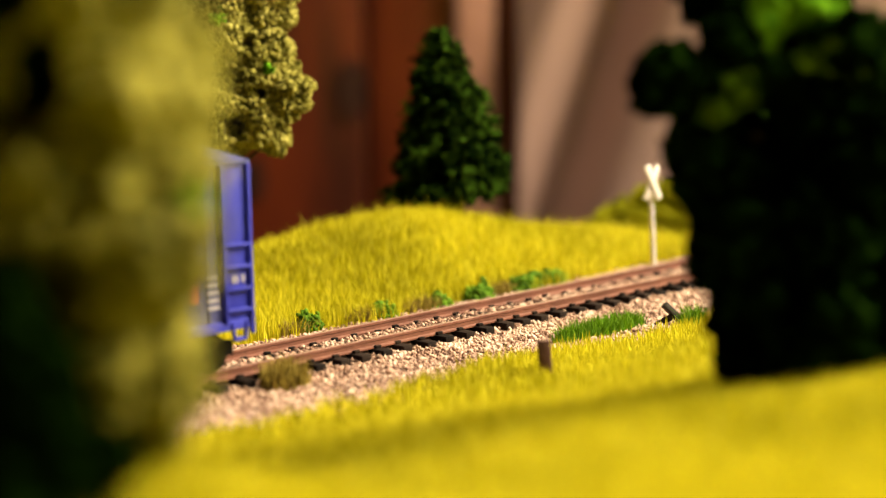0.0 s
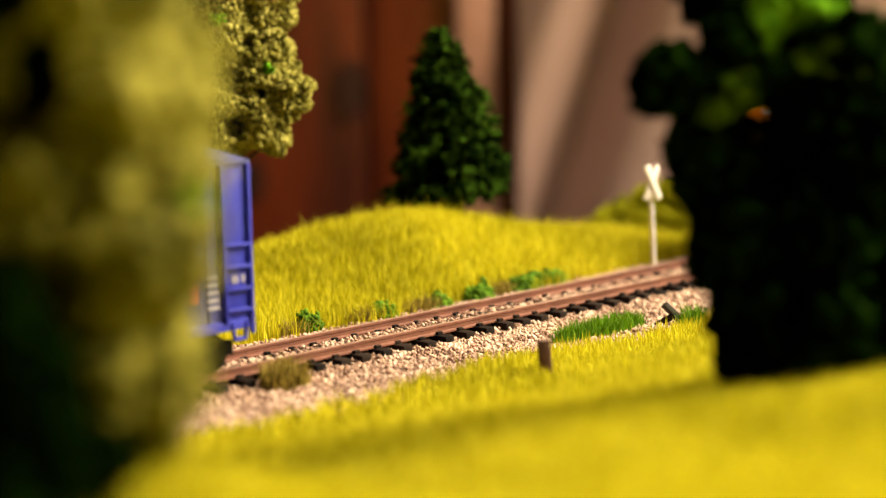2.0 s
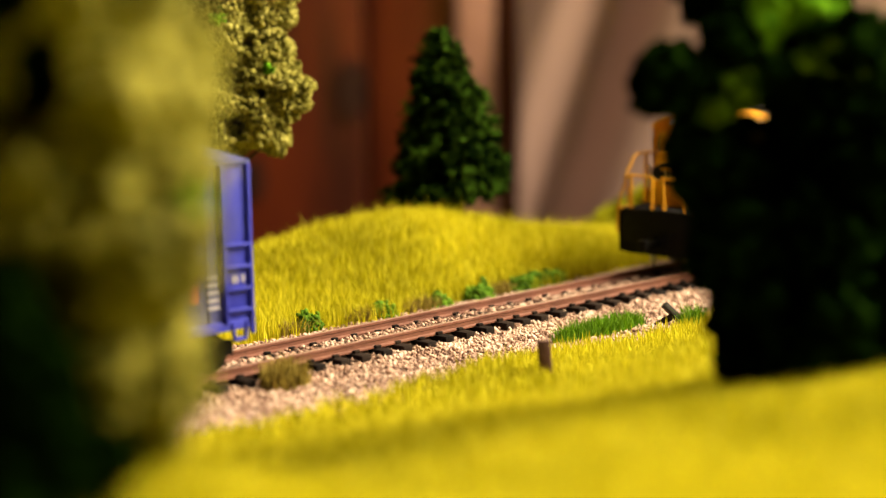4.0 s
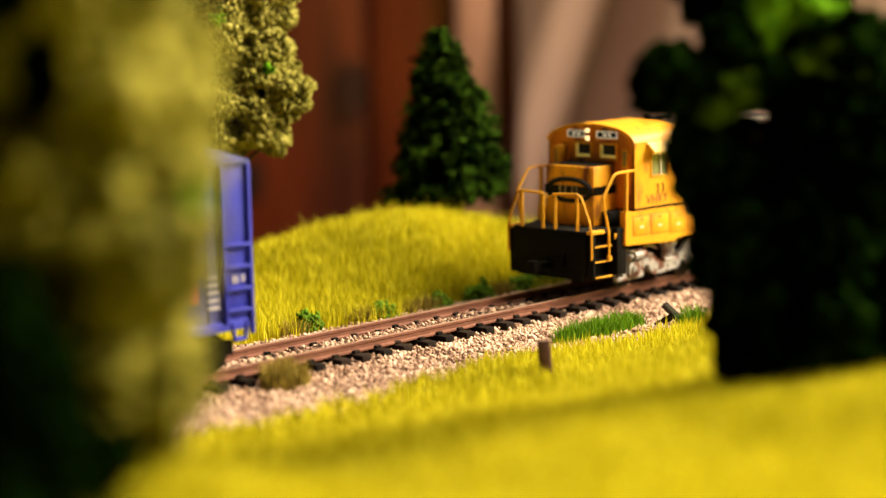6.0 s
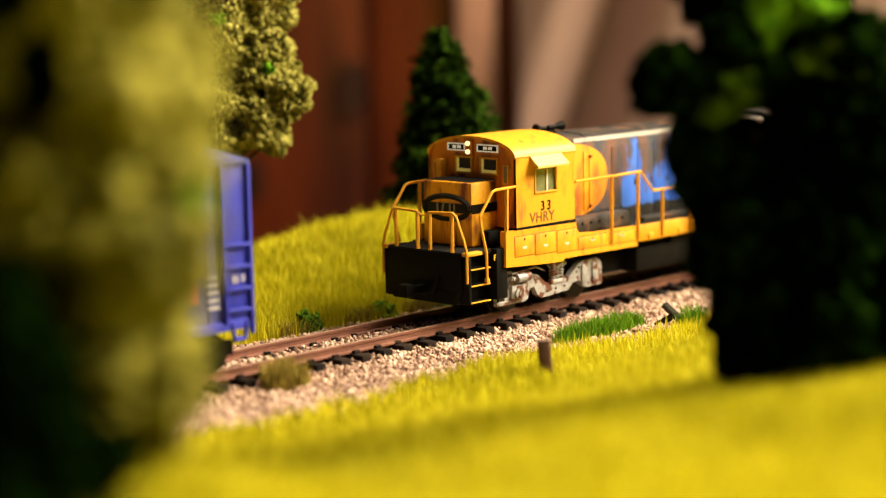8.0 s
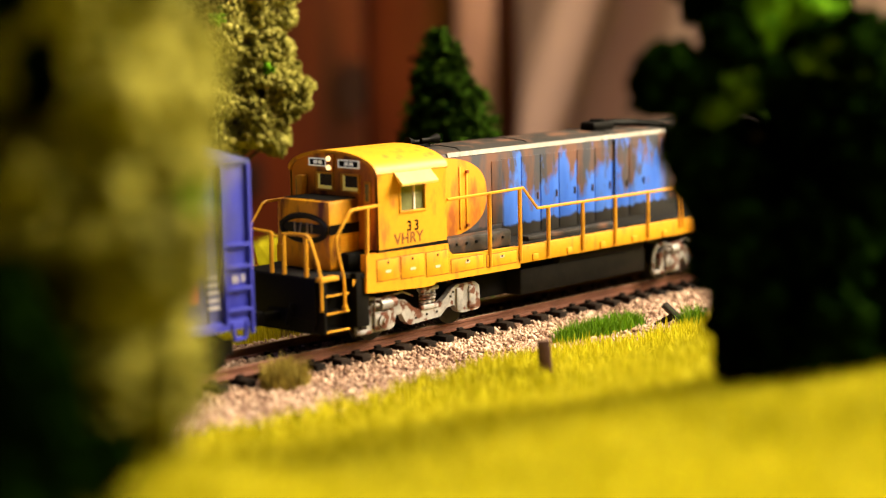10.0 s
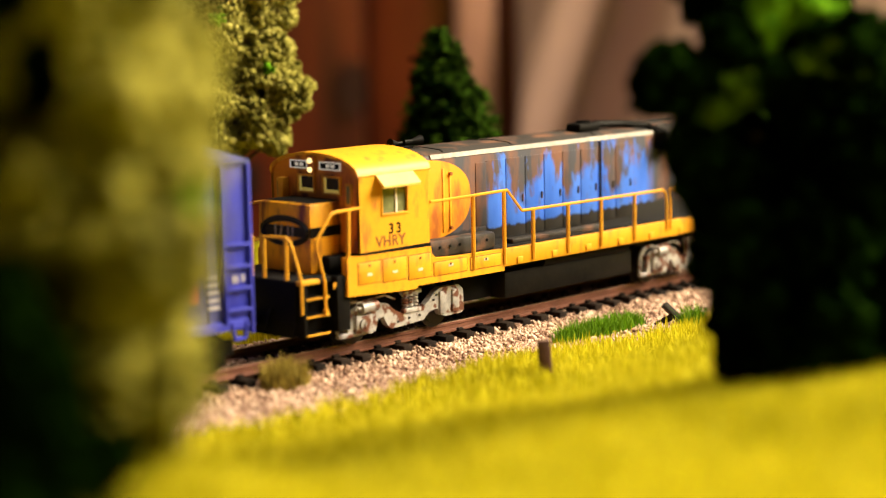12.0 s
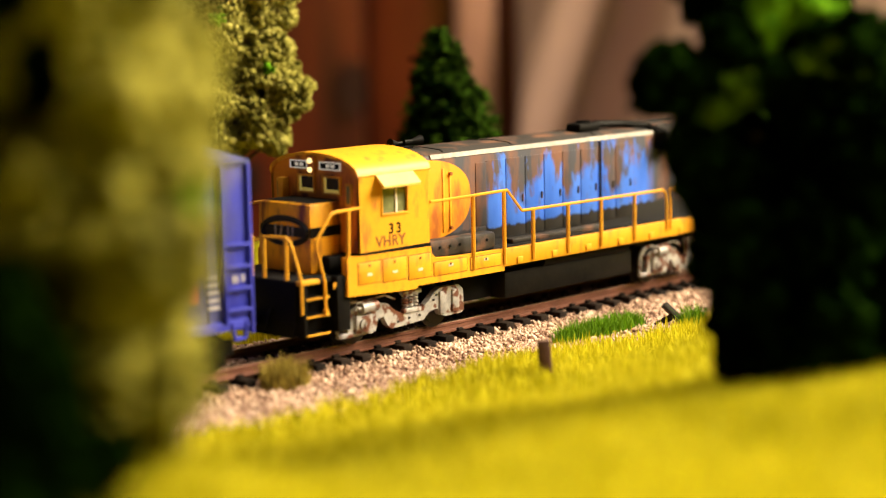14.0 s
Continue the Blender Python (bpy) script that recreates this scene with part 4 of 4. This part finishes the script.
# ---- blue boxcar, standing ahead of the engine ----
def build_boxcar():
    x0, x1 = 16.2, 168.0
    car = thing("boxcar", pose(0, 0, 0), "blue model boxcar standing on the track, white lettering", "boxcar")
    P = lambda n, bm, m, par=car, lab="", **k: part(n, bm, m, par, lab, **k)
    B = bmesh.new
    bm = B(); box(bm, x0 + 0.8, x1 - 0.8, -15.8, 15.8, 13.0, 51.6, 0.3); body = P("body", bm, BLUEGREY, lab="grey-blue riveted body")
    bm = B(); slab(bm, [(-16.9, 51.6), (-16.9, 52.4), (0, 55.2), (16.9, 52.4), (16.9, 51.6)], "x", x0, x1); roof = P("roof", bm, BLUEGREY, lab="grey-blue pitched roof")
    for x in np.arange(x0 + 9, x1, 12.4):
        bm = B(); slab(bm, [(-16.9, 52.4), (-16.9, 52.8), (0, 55.7), (16.9, 52.8), (16.9, 52.4), (0, 55.1)], "x", x - 0.5, x + 0.5); P("roof_rib", bm, BLUEGREY, roof)
    bm = B(); box(bm, x0, x1, -16.6, 16.6, 11.2, 13.6, 0.25); P("side_sill", bm, BLUE, lab="blue side sill")
    for s in (-1, 1):
        Y = s * 16.0
        for a, b in ((x0, x0 + 9.0), (x1 - 9.0, x1)):
            lo, hi = (a, b)
            bm = B(); box(bm, lo, hi, s * 15.4, s * 16.2, 13.2, 51.6, 0.2); pan = P("end_panel", bm, BLUE, lab="bright blue ladder bay")
            for x in (lo + 0.5, hi - 0.5):
                bm = B(); box(bm, x - 0.5, x + 0.5, s * 16.0, s * 17.2, 9.8 if abs(x - (lo if a == x0 else hi)) < 2 else 13, 51.6, 0.15); P("ladder_rail", bm, BLUE, pan)
            for z in (16.0, 21.2, 26.6, 31.9):
                bm = B(); box(bm, lo + 0.8, hi - 0.8, s * 16.1, s * 17.4, z - 0.35, z + 0.45, 0.12); P("rung", bm, BLUE, pan)
            bm = B()
            pipe(bm, [(lo + 2.2, s * 16.6, 13.0), (lo + 2.8, s * 16.6, 8.9), (lo + 6.2, s * 16.6, 8.9), (lo + 6.8, s * 16.6, 13.0)], 0.55); P("stirrup", bm, BLUE, pan, "blue sill step")
            for k in (0, 1.9, 3.0):
                bm = B(); box(bm, lo + 2.3 + k, lo + 3.0 + k, s * 16.15, s * 16.4, 22.6, 24.6); P("capacity_mark", bm, LETTER, pan)
        for x in np.arange(x0 + 13.0, x1 - 10, 7.6):
            bm = B(); box(bm, x - 0.5, x + 0.5, s * 15.7, s * 16.1, 13.6, 52.0, 0.1); P("rib", bm, BLUEGREY, body)
        for x, z, w, h, m in ((28.0, 20.5, 3.4, 0.9, LETTER), (28.0, 22.3, 3.4, 0.9, LETTER), (28.0, 24.1, 3.4, 0.9, LETTER), (28.0, 18.7, 3.4, 0.9, LETTER), (28.0, 16.9, 3.4, 0.9, LETTER), (33.5, 19.0, 2.6, 4.2, REDMARK), (33.5, 24.0, 2.6, 3.2, REDMARK),
                              (32.5, 36.0, 3.0, 4.0, LETTER), (37.5, 36.0, 3.0, 4.0, LETTER), (42.5, 36.0, 3.0, 4.0, LETTER), (32.5, 41.5, 2.6, 2.6, LETTER)):
            bm = B(); box(bm, x - w / 2, x + w / 2, s * 15.75, s * 16.15, z, z + h); P("lettering_bar", bm, m, body, "faded lettering bar")
        bm = B(); box(bm, 78, 106, s * 15.6, s * 16.7, 13.8, 51.5, 0.2); door = P("sliding_door", bm, BLUEGREY, lab="blue sliding door")
        for x in (84, 92, 100):
            bm = B(); box(bm, x - 0.5, x + 0.5, s * 16.6, s * 17.0, 14, 51, 0.1); P("door_rib", bm, BLUE, door)
    for x, d in ((x0, 1), (x1, -1)):
        for z in np.arange(15, 51, 3.6):
            bm = B(); box(bm, x + d * 0.1, x + d * 1.0, -15, 15, z, z + 1.6, 0.3); P("end_corrugation", bm, BLUE, body)
        bm = B(); box(bm, min(x, x - d * 7.5), max(x, x - d * 7.5), -1.2, 1.2, 8.0, 10.2, 0.3); P("coupler", bm, BLACK)
    bm = B(); box(bm, x0 + 4, x1 - 4, -4, 4, 8.5, 11.4, 0.3); P("underframe", bm, BLACK)
    for cx in (x0 + 19, x1 - 19):
        for s in (-1, 1):
            bm = B(); slab(bm, [(cx - 15, 4.5), (cx - 15, 8), (cx - 5, 9.6), (cx + 5, 9.6), (cx + 15, 8), (cx + 15, 4.5), (cx + 9, 4.5), (cx + 4, 3.4), (cx - 4, 3.4), (cx - 9, 4.5)], "y", s * 11.6, s * 13.2); P("truck_frame", bm, BLACK)
            for ax in (cx - 10.5, cx + 10.5):
                bm = wheel_mesh(4.9)
                bmesh.ops.translate(bm, vec=(ax, s * 8.9, 4.9), verts=bm.verts); P("wheel", bm, TANK)
    return car


LOCO, WHEELS = build_locomotive()
build_boxcar()


# ---- trees ----
FAR_BUSH = (-0.304, -0.102)
TREE_TURN = math.degrees(YAW) - 90


def crown_points(rng, blobs, per_mm2, inner=0.25):
    """Points (mm) scattered over the skins of overlapping blobs, none inside a neighbour."""
    out = []
    for i, (a, b, z, r) in enumerate(blobs):
        n = int(per_mm2 * 12.57 * r * r)
        d = rng.normal(size=(n, 3))
        d /= np.linalg.norm(d, axis=1)[:, None]
        lump = 1 + 0.16 * np.sin(d[:, 0] * 5 + i) * np.cos(d[:, 1] * 6 - i) + 0.1 * np.sin(d[:, 2] * 9 + 2 * i)
        p = np.array([a, b, z]) + d * (r * lump * (1 - inner * rng.random(n) ** 2))[:, None]
        keep = np.ones(n, bool)
        for j, (a2, b2, z2, r2) in enumerate(blobs):
            if j != i:
                keep &= np.linalg.norm(p - np.array([a2, b2, z2]), axis=1) > r2 * 0.72
        out.append(p[keep])
    return np.concatenate(out)


def limbs(bm, rng, base, blobs, r0):
    """Tapered trunk from the base, with a limb to every blob."""
    top = max(b[2] for b in blobs) * 0.75
    mid = [Vector((rng.normal(0, 0.6) + base[0], rng.normal(0, 0.6) + base[1] + 6 * k / 5, base[2] + (top - base[2]) * k / 5)) for k in range(6)]
    for k in range(5):
        rod(bm, mid[k], mid[k + 1], r0 * (1 - 0.15 * k), 9, r0 * (1 - 0.15 * (k + 1)))
    for a, b, z, r in blobs:
        k = min(range(6), key=lambda i: abs(mid[i].z - (z - r * 0.8)))
        rod(bm, mid[k], (a, b, z), r0 * 0.4, 6, r0 * 0.12)
    return bm


def foam_tree(name, origin, blobs, leaf, label, seed, density, size, base=ICO1, holes=(), deep=99.0, trunk=2.2, rough=0.28):
    rng = np.random.default_rng(seed)
    tree = thing(name, pose(*origin, 0, 0, TREE_TURN), label, "tree")
    part("trunk", limbs(bmesh.new(), rng, (0, 0, -2), blobs, trunk), BARK, tree, "brown trunk and limbs")
    p = crown_points(rng, blobs, density)
    for ha, hz, ra, rz in holes:
        p = p[(((p[:, 0] - ha) / ra) ** 2 + ((p[:, 2] - hz) / rz) ** 2 > 1) | (p[:, 1] > deep)]
    s = size * rng.uniform(0.5, 1.35, len(p))
    v, f = lumps(rng, p, s, base, rough)
    crown = soup("crown", v * 0.001, f, leaf, tree)
    crown["label"] = "crumbly foam foliage clumps"
    return tree


def build_trees():
    left = [(3.5, 9.3, 64.9, 12.7), (14.6, 13.4, 58.6, 6.5), (-8.8, 17.4, 51.3, 9.3), (9.9, 7.3, 51.5, 11.2), (16.9, 3.3, 44.2, 5.2), (0.8, 5.6, 39.1, 11.2), (11.9, -0.1, 34.4, 9.5), (-8.1, 9.3, 29.7, 10.7),
            (8.3, 3.1, 22.0, 10.4), (13.7, 2.2, 15.2, 5.6), (-3.1, 6.8, 12.3, 11.4), (7.5, 6.2, 8.3, 7.6), (-13.1, 6.0, 6.4, 9.9), (-15.4, 10.9, 41.1, 11.4)]
    foam_tree("foam_tree", (0.1690, 0.1564, 0.0255), left, NEARFOAM, "bushy olive foam tree on the near grass bank", 11, 1.1, 1.05, holes=[(0.0, 57.0, 4.4, 6.6), (-5.5, 68.5, 8.0, 5.5), (6.0, 9.0, 6.0, 4.2)], deep=11.0)
    olive = [(10.6, 11.9, 83.6, 13.5), (1.4, 10.4, 73.1, 17.1), (8.4, 8.9, 62.3, 14.4), (19.1, 7.7, 54.0, 9.0), (10.8, 6.6, 46.2, 9.9), (16.1, 5.7, 39.8, 5.0), (-2.7, 6.9, 48.2, 16.2), (-12.5, 17.0, 62.3, 16.4), (-10.3, 19.5, 80.4, 18.3),
             (-0.7, 10.6, 38.8, 7.3), (12.7, 14.2, 99.6, 16.2)]
    foam_tree("foam_tree", (-0.0648, -0.0917, 0.0067), olive, FOAM, "tall olive foam tree with crumbly foliage behind the boxcar", 12, 1.9, 0.72, holes=[(4.5, 44.0, 3.4, 3.8), (9.5, 70.5, 2.2, 2.0), (12.5, 54.0, 1.6, 2.2)], deep=9.0, rough=0.46)
    rng = np.random.default_rng(18)
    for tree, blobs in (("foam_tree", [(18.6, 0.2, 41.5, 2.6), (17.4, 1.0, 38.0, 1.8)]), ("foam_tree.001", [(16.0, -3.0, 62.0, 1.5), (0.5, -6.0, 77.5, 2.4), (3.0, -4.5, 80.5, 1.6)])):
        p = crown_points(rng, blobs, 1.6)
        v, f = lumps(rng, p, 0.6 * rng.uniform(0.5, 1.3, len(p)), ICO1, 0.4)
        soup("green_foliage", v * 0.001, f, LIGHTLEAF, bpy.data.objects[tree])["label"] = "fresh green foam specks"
    # dark clumps paint the shade inside the crown's hollows
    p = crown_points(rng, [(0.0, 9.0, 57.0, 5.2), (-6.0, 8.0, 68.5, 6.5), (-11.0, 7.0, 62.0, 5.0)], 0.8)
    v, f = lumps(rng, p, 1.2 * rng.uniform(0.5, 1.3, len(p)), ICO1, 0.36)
    soup("inner_foliage", v * 0.001, f, SHADELEAF, bpy.data.objects["foam_tree"])["label"] = "dark foliage standing in for the shaded hollows"
    # bush added to darken the olive tree's shaded lower left
    low = [(-2.4, 3.3, 31.0, 5.3), (-0.7, 2.3, 24.0, 6.7), (0.8, 1.1, 15.6, 7.4), (-5.7, 5.6, 19.0, 8.6), (-1.4, 0.1, 8.7, 7.7), (-2.0, 2.0, 3.5, 8.0), (4.6, 1.0, 9.5, 5.6), (6.4, 1.5, 2.5, 6.5), (3.5, 2.0, 20.5, 3.6), (9.5, 3.0, 11.0, 3.2)]
    foam_tree("shade_bush", (0.1799, 0.1648, float(ground_z(0.1799, 0.1648)) - 0.003), low, SHADELEAF, "dark foam bush added for the shaded foot of the olive tree", 14, 0.9, 1.2, trunk=1.2)
    right = [(-21.6, 7.9, 55.0, 6.6), (-11.9, 20.4, 72.4, 6.8), (-9.5, 8.7, 60.6, 6.4), (1.5, 19.1, 63.4, 8.3), (10.8, 8.3, 58.1, 9.6), (-15.2, 6.8, 47.5, 4.5), (-12.6, 5.5, 38.4, 7.5), (1.7, 10.4, 37.7, 9.2), (-9.1, 3.7, 25.6, 9.1),
             (4.8, 3.6, 25.4, 11.8), (15.8, 5.7, 40.0, 11.8), (-5.7, 1.5, 10.7, 9.1), (7.7, 1.3, 9.4, 11.8), (19.5, 7.0, 13.7, 13.0), (-7.5, 0.3, 2.3, 6.4), (7.7, 25.4, 72.0, 7.8), (-14.5, 12.0, 54.6, 4.6), (-6.6, 12.0, 56.0, 4.6), (1.0, 12.0, 52.5, 5.2), (4.5, 14.0, 46.0, 5.0), (12.0, 12.0, 48.0, 7.5), (-7.0, 12.0, 43.0, 4.4), (18.0, 14.0, 56.0, 8.0), (-2.0, 4.0, 54.0, 4.6), (1.5, 3.0, 46.5, 4.0), (-12.5, 5.0, 53.5, 4.2), (-17.6, 6.2, 42.0, 4.9), (-17.0, 5.6, 36.2, 4.9), (-14.2, 4.5, 20.0, 4.2)]
    foam_tree("broadleaf_tree", (0.0125, 0.1685, 0.0192), right, SHADELEAF, "dark green bushy foam tree on the near bank", 13, 0.75, 1.45, holes=[(-6.2, 49.2, 4.3, 2.1)])
    tree = bpy.data.objects["broadleaf_tree"]
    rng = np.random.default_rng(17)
    # paler tufts put the lamp's light on the crown into the colour
    for name, mat, label, blobs in (("light_foliage", LIGHTLEAF, "light green foam tufts for the lit crown top", [(-4.6, 8.0, 64.5, 3.4), (-2.4, 9.0, 68.0, 3.6), (6.2, 8.0, 66.5, 3.6), (3.0, 8.0, 69.5, 2.6), (-5.2, 7.0, 60.0, 2.0)]),
                                    ("olive_foliage", LITOLIVELEAF, "olive foam tufts for the top-lit foliage", [(-13.5, 2.0, 50.0, 2.6), (-11.0, 2.5, 53.0, 3.0), (-8.0, 3.0, 54.6, 2.4), (-14.8, 3.0, 52.6, 1.8), (1.5, 3.0, 57.6, 2.2), (5.0, 3.0, 58.4, 2.4), (8.5, 2.0, 60.0, 2.6), (11.5, 1.0, 57.0, 2.0)])):
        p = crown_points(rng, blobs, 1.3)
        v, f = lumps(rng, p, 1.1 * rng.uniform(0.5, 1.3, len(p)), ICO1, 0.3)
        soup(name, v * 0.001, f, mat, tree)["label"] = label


def build_fir(origin, height, radius, seed, label, tilt=0.0):
    """Model fir: trunk and drooping whorls of bristly foliage, fuller low on one side."""
    rng = np.random.default_rng(seed)
    tree = thing("fir_tree", pose(*origin, 0, tilt, TREE_TURN), label, "fir tree")
    bm = bmesh.new()
    rod(bm, (0, 0, -3), (0, 0, height * 0.5), 1.5, 10, 1.0)
    rod(bm, (0, 0, height * 0.5), (0, 0, height * 0.97), 1.0, 8, 0.3)
    pts, size = [], []
    tiers = 22
    for k in range(tiers):
        t = k / (tiers - 1)
        z = height * (0.19 + 0.79 * t)
        reach = radius * (1 - t) ** 0.62 + 1.6
        for j in range(int(20 - 11 * t)):
            a = rng.uniform(0, 2 * math.pi)
            ln = reach * rng.uniform(0.66, 1.08) * (1 - 0.14 * math.cos(a) * (1 - t) ** 2)
            tip = Vector((math.cos(a) * ln, math.sin(a) * ln, z - ln * rng.uniform(0.05, 0.15 + 0.2 * t)))
            root = Vector((0, 0, z + 1.5))
            rod(bm, root, tip, 0.35, 5, 0.12)
            n = int(24 + ln * 9.0)
            u = rng.uniform(0.10, 1.0, n) ** 0.8
            q = np.array(root)[None] * (1 - u)[:, None] + np.array(tip)[None] * u[:, None]
            q = q + rng.normal(0, 1.1, (n, 3)) * (0.5 + 0.8 * u)[:, None] * np.array([1, 1, 0.7])
            pts.append(q)
            size.append(rng.uniform(0.4, 1.05, n))
    part("trunk", bm, BARK, tree, "pale brown trunk and branches")
    v, f = lumps(rng, np.concatenate(pts), np.concatenate(size), ICO1, 0.36, (1, 1, 0.8))
    crown = soup("crown", v * 0.001, f, FIRLEAF, tree)
    crown["label"] = "dark green bristly fir foliage"


# ---- small things ----
def build_tuft(name, x, y, rx, ry, height, n, mat, label, cat, seed):
    rng = np.random.default_rng(seed)
    a, r = rng.uniform(0, 2 * np.pi, n), np.sqrt(rng.random(n))
    px, py = rx * r * np.cos(a), ry * r * np.sin(a)
    v, f = blades(rng, x + px, y + py, height, 0.0004, 0.9)
    v[:, 2] += np.repeat((1 - r ** 2) * height * 0.35, 5)
    ob = soup(name, v - np.array([x, y, 0]), f, mat)
    ob.matrix_world = pose(x, y, 0)
    tagged(ob, label, cat)


def build_bush(x, y, rx, ry, h, seed):
    rng = np.random.default_rng(seed)
    n = 420
    d = rng.normal(size=(n, 3))
    d /= np.linalg.norm(d, axis=1)[:, None]
    d[:, 2] = np.abs(d[:, 2])
    wob = 1 + 0.25 * np.sin(d[:, 0] * 4 + seed) * np.cos(d[:, 1] * 5)
    p = d * np.array([rx, ry, h]) * wob[:, None] * rng.uniform(0.7, 1.05, (n, 1))
    v, f = lumps(rng, p, rng.uniform(0.35, 0.9, n), ICO1, 0.35)
    ob = soup("bush", v * 0.001, f, TUFT)
    ob.matrix_world = pose(x, y, float(max(ground_z(x, y), bed_z(y))) - 0.0003)
    tagged(ob, "low green foam bush at the foot of the hill", "bush", "bushes along the track")


def build_far_bush():
    """A broad rounded bush of yellow-green foam beyond the crossing."""
    rng = np.random.default_rng(61)
    x, y = FAR_BUSH
    p = crown_points(rng, [(0, 0, 6, 13), (13, -2, 8, 14), (-12, 2, 4, 10), (-20, 0, 1, 8), (27, 0, 7, 14), (6, 6, 9, 11)], 0.8)
    v, f = lumps(rng, p, rng.uniform(0.5, 1.3, len(p)), ICO1, 0.36)
    ob = soup("bush", v * 0.001, f, YELLOWFOAM)
    ob.matrix_world = pose(x, y, float(ground_z(x, y)), 0, 0, TREE_TURN)
    tagged(ob, "broad yellow-green foam bush beyond the crossing sign", "bush")


def build_sign():
    z0 = float(ground_z(-0.1925, -0.018))
    sign = thing("crossing_sign", pose(-0.1925, -0.018, z0, 0, 0, TREE_TURN + 32), "white crossbuck railway crossing sign on a post", "sign")
    bm = bmesh.new()
    rod(bm, (0, 0, -1), (-2.1, 0, 36.0 - z0 * 1000 - 4.5), 0.8, 10)
    part("post", bm, WHITE, sign, "white round post")
    top = 30.6 - z0 * 1000 - 4.2
    for a in (38, -38):
        bm = bmesh.new()
        box(bm, -1.2, 1.2, -0.35, 0.35, -6.4, 6.4, 0.12)
        bmesh.ops.rotate(bm, cent=(0, 0, 0), matrix=Matrix.Rotation(radians(a * 0.68), 3, "Y"), verts=bm.verts)
        bmesh.ops.translate(bm, vec=(-1.9, -1.1 if a > 0 else -1.75, top), verts=bm.verts)
        part("cross_blade", bm, WHITE, sign, "white blade")


def build_clutter():
    z0 = float(ground_z(-0.0330, 0.0690))
    bm = bmesh.new()
    box(bm, -1.8, 1.8, -1.6, 1.6, -3, 10.8, 0.4)
    ob = part("wooden_post", bm, POSTWOOD)
    ob.matrix_world = pose(-0.0330, 0.0690, z0, 4, -5, 40)
    tagged(ob, "short dark brown wooden post in the grass", "post")
    for x, y, up, ry, ln, mat in ((-0.1215, 0.0425, 0.0036, 46, 8.6, PLANK), (-0.1195, 0.0405, 0.0018, -30, 6.0, TIE)):
        bm = bmesh.new()
        box(bm, -ln / 2, ln / 2, -1.3, 1.3, -0.8, 0.8, 0.2)
        ob = part("scrap_tie", bm, mat)
        ob.matrix_world = pose(x, y, float(ground_z(x, y)) + up, -25, ry, TREE_TURN)
        tagged(ob, "discarded weathered tie lying on the ballast edge", "plank", "scrap ties")
    rng = np.random.default_rng(8)
    for x, y, r in ((-0.0835, -0.0030, 1.3), (-0.0800, 0.0005, 0.9), (-0.1210, -0.0040, 0.9), (-0.0600, 0.0240, 1.2), (-0.0200, 0.0270, 1.4), (0.0050, 0.0290, 1.2), (-0.0850, 0.0250, 1.2)):
        v, f = lumps(rng, np.zeros((1, 3)), [r], ICO1, 0.12, (1, 1, 0.7))
        ob = soup("stone", v * 0.001, f, GRAVEL)
        ob.matrix_world = pose(x, y, float(bed_z(y)) + r * 0.0004)
        tagged(ob, "larger cream stone lying in the ballast", "stone", "stones in the ballast")


build_trees()
build_fir((-0.1780, -0.0940, float(ground_z(-0.1780, -0.0940)) + 0.001), 72, 21, 21, "dark green model fir tree on the hill", -6.5)
# added fir, otherwise hidden, blocks the bright wall behind the crown's gap
build_fir((-0.3330, -0.0760, -0.012), 92, 30, 22, "dark fir tree added to darken the gap in the broadleaf tree")
for i, (x, y, rx, ry, h) in enumerate(((-0.0460, -0.0325, 4.6, 2.6, 6.4), (-0.0735, -0.0300, 5.4, 2.6, 5.0), (-0.0985, -0.0305, 4.6, 2.4, 4.6), (-0.1165, -0.0300, 6.2, 3.0, 6.0), (-0.1385, -0.0300, 8.0, 3.2, 5.6), (-0.1520, -0.0302, 7.0, 3.4, 5.4))):
    build_bush(x, y, rx, ry, h, 31 + i)
build_far_bush()
build_tuft("grass_tuft", -0.0965, 0.0350, 0.020, 0.0045, 0.0036, 1500, TUFT, "green grass patch at the edge of the ballast", "grass tuft", 41)
build_tuft("grass_tuft", 0.0080, 0.0185, 0.0072, 0.0048, 0.0050, 560, DRYTUFT, "dry brownish grass tuft beside the ties", "grass tuft", 42)
build_tuft("grass_tuft", -0.1225, 0.0490, 0.004, 0.004, 0.0048, 300, TUFT, "small green tuft beside the scrap ties", "grass tuft", 43)
for i, (x, y, rx) in enumerate(((-0.042, -0.0325, 0.008), (-0.066, -0.0305, 0.007), (-0.092, -0.0305, 0.009), (-0.130, -0.0310, 0.008))):
    build_tuft("dry_tuft", x, y, rx, 0.003, 0.0036, 420, DRYTUFT, "straw-coloured dry grass beside the far rail", "grass tuft", 51 + i)
build_sign()
build_clutter()


# ---- what moves: the engine rolls up to the boxcar at an even speed and stops ----
SPEED, STOP = 0.02728, 10.247


def motions():
    times = [round(0.25 * i, 3) for i in range(41)] + [10.2, STOP, 10.4, 12.0, 14.0]
    gone = [max(0.0, (STOP - t) * SPEED) for t in times]
    walk(LOCO, [(t, pose(-s, 0, 0)) for t, s in zip(times, gone)])
    for axle, x in WHEELS:
        walk(axle, [(t, pose(x * 0.001, 0, 0.0057, 0, math.degrees(-s / 0.0057), 0)) for t, s in zip(times, gone)])


motions()
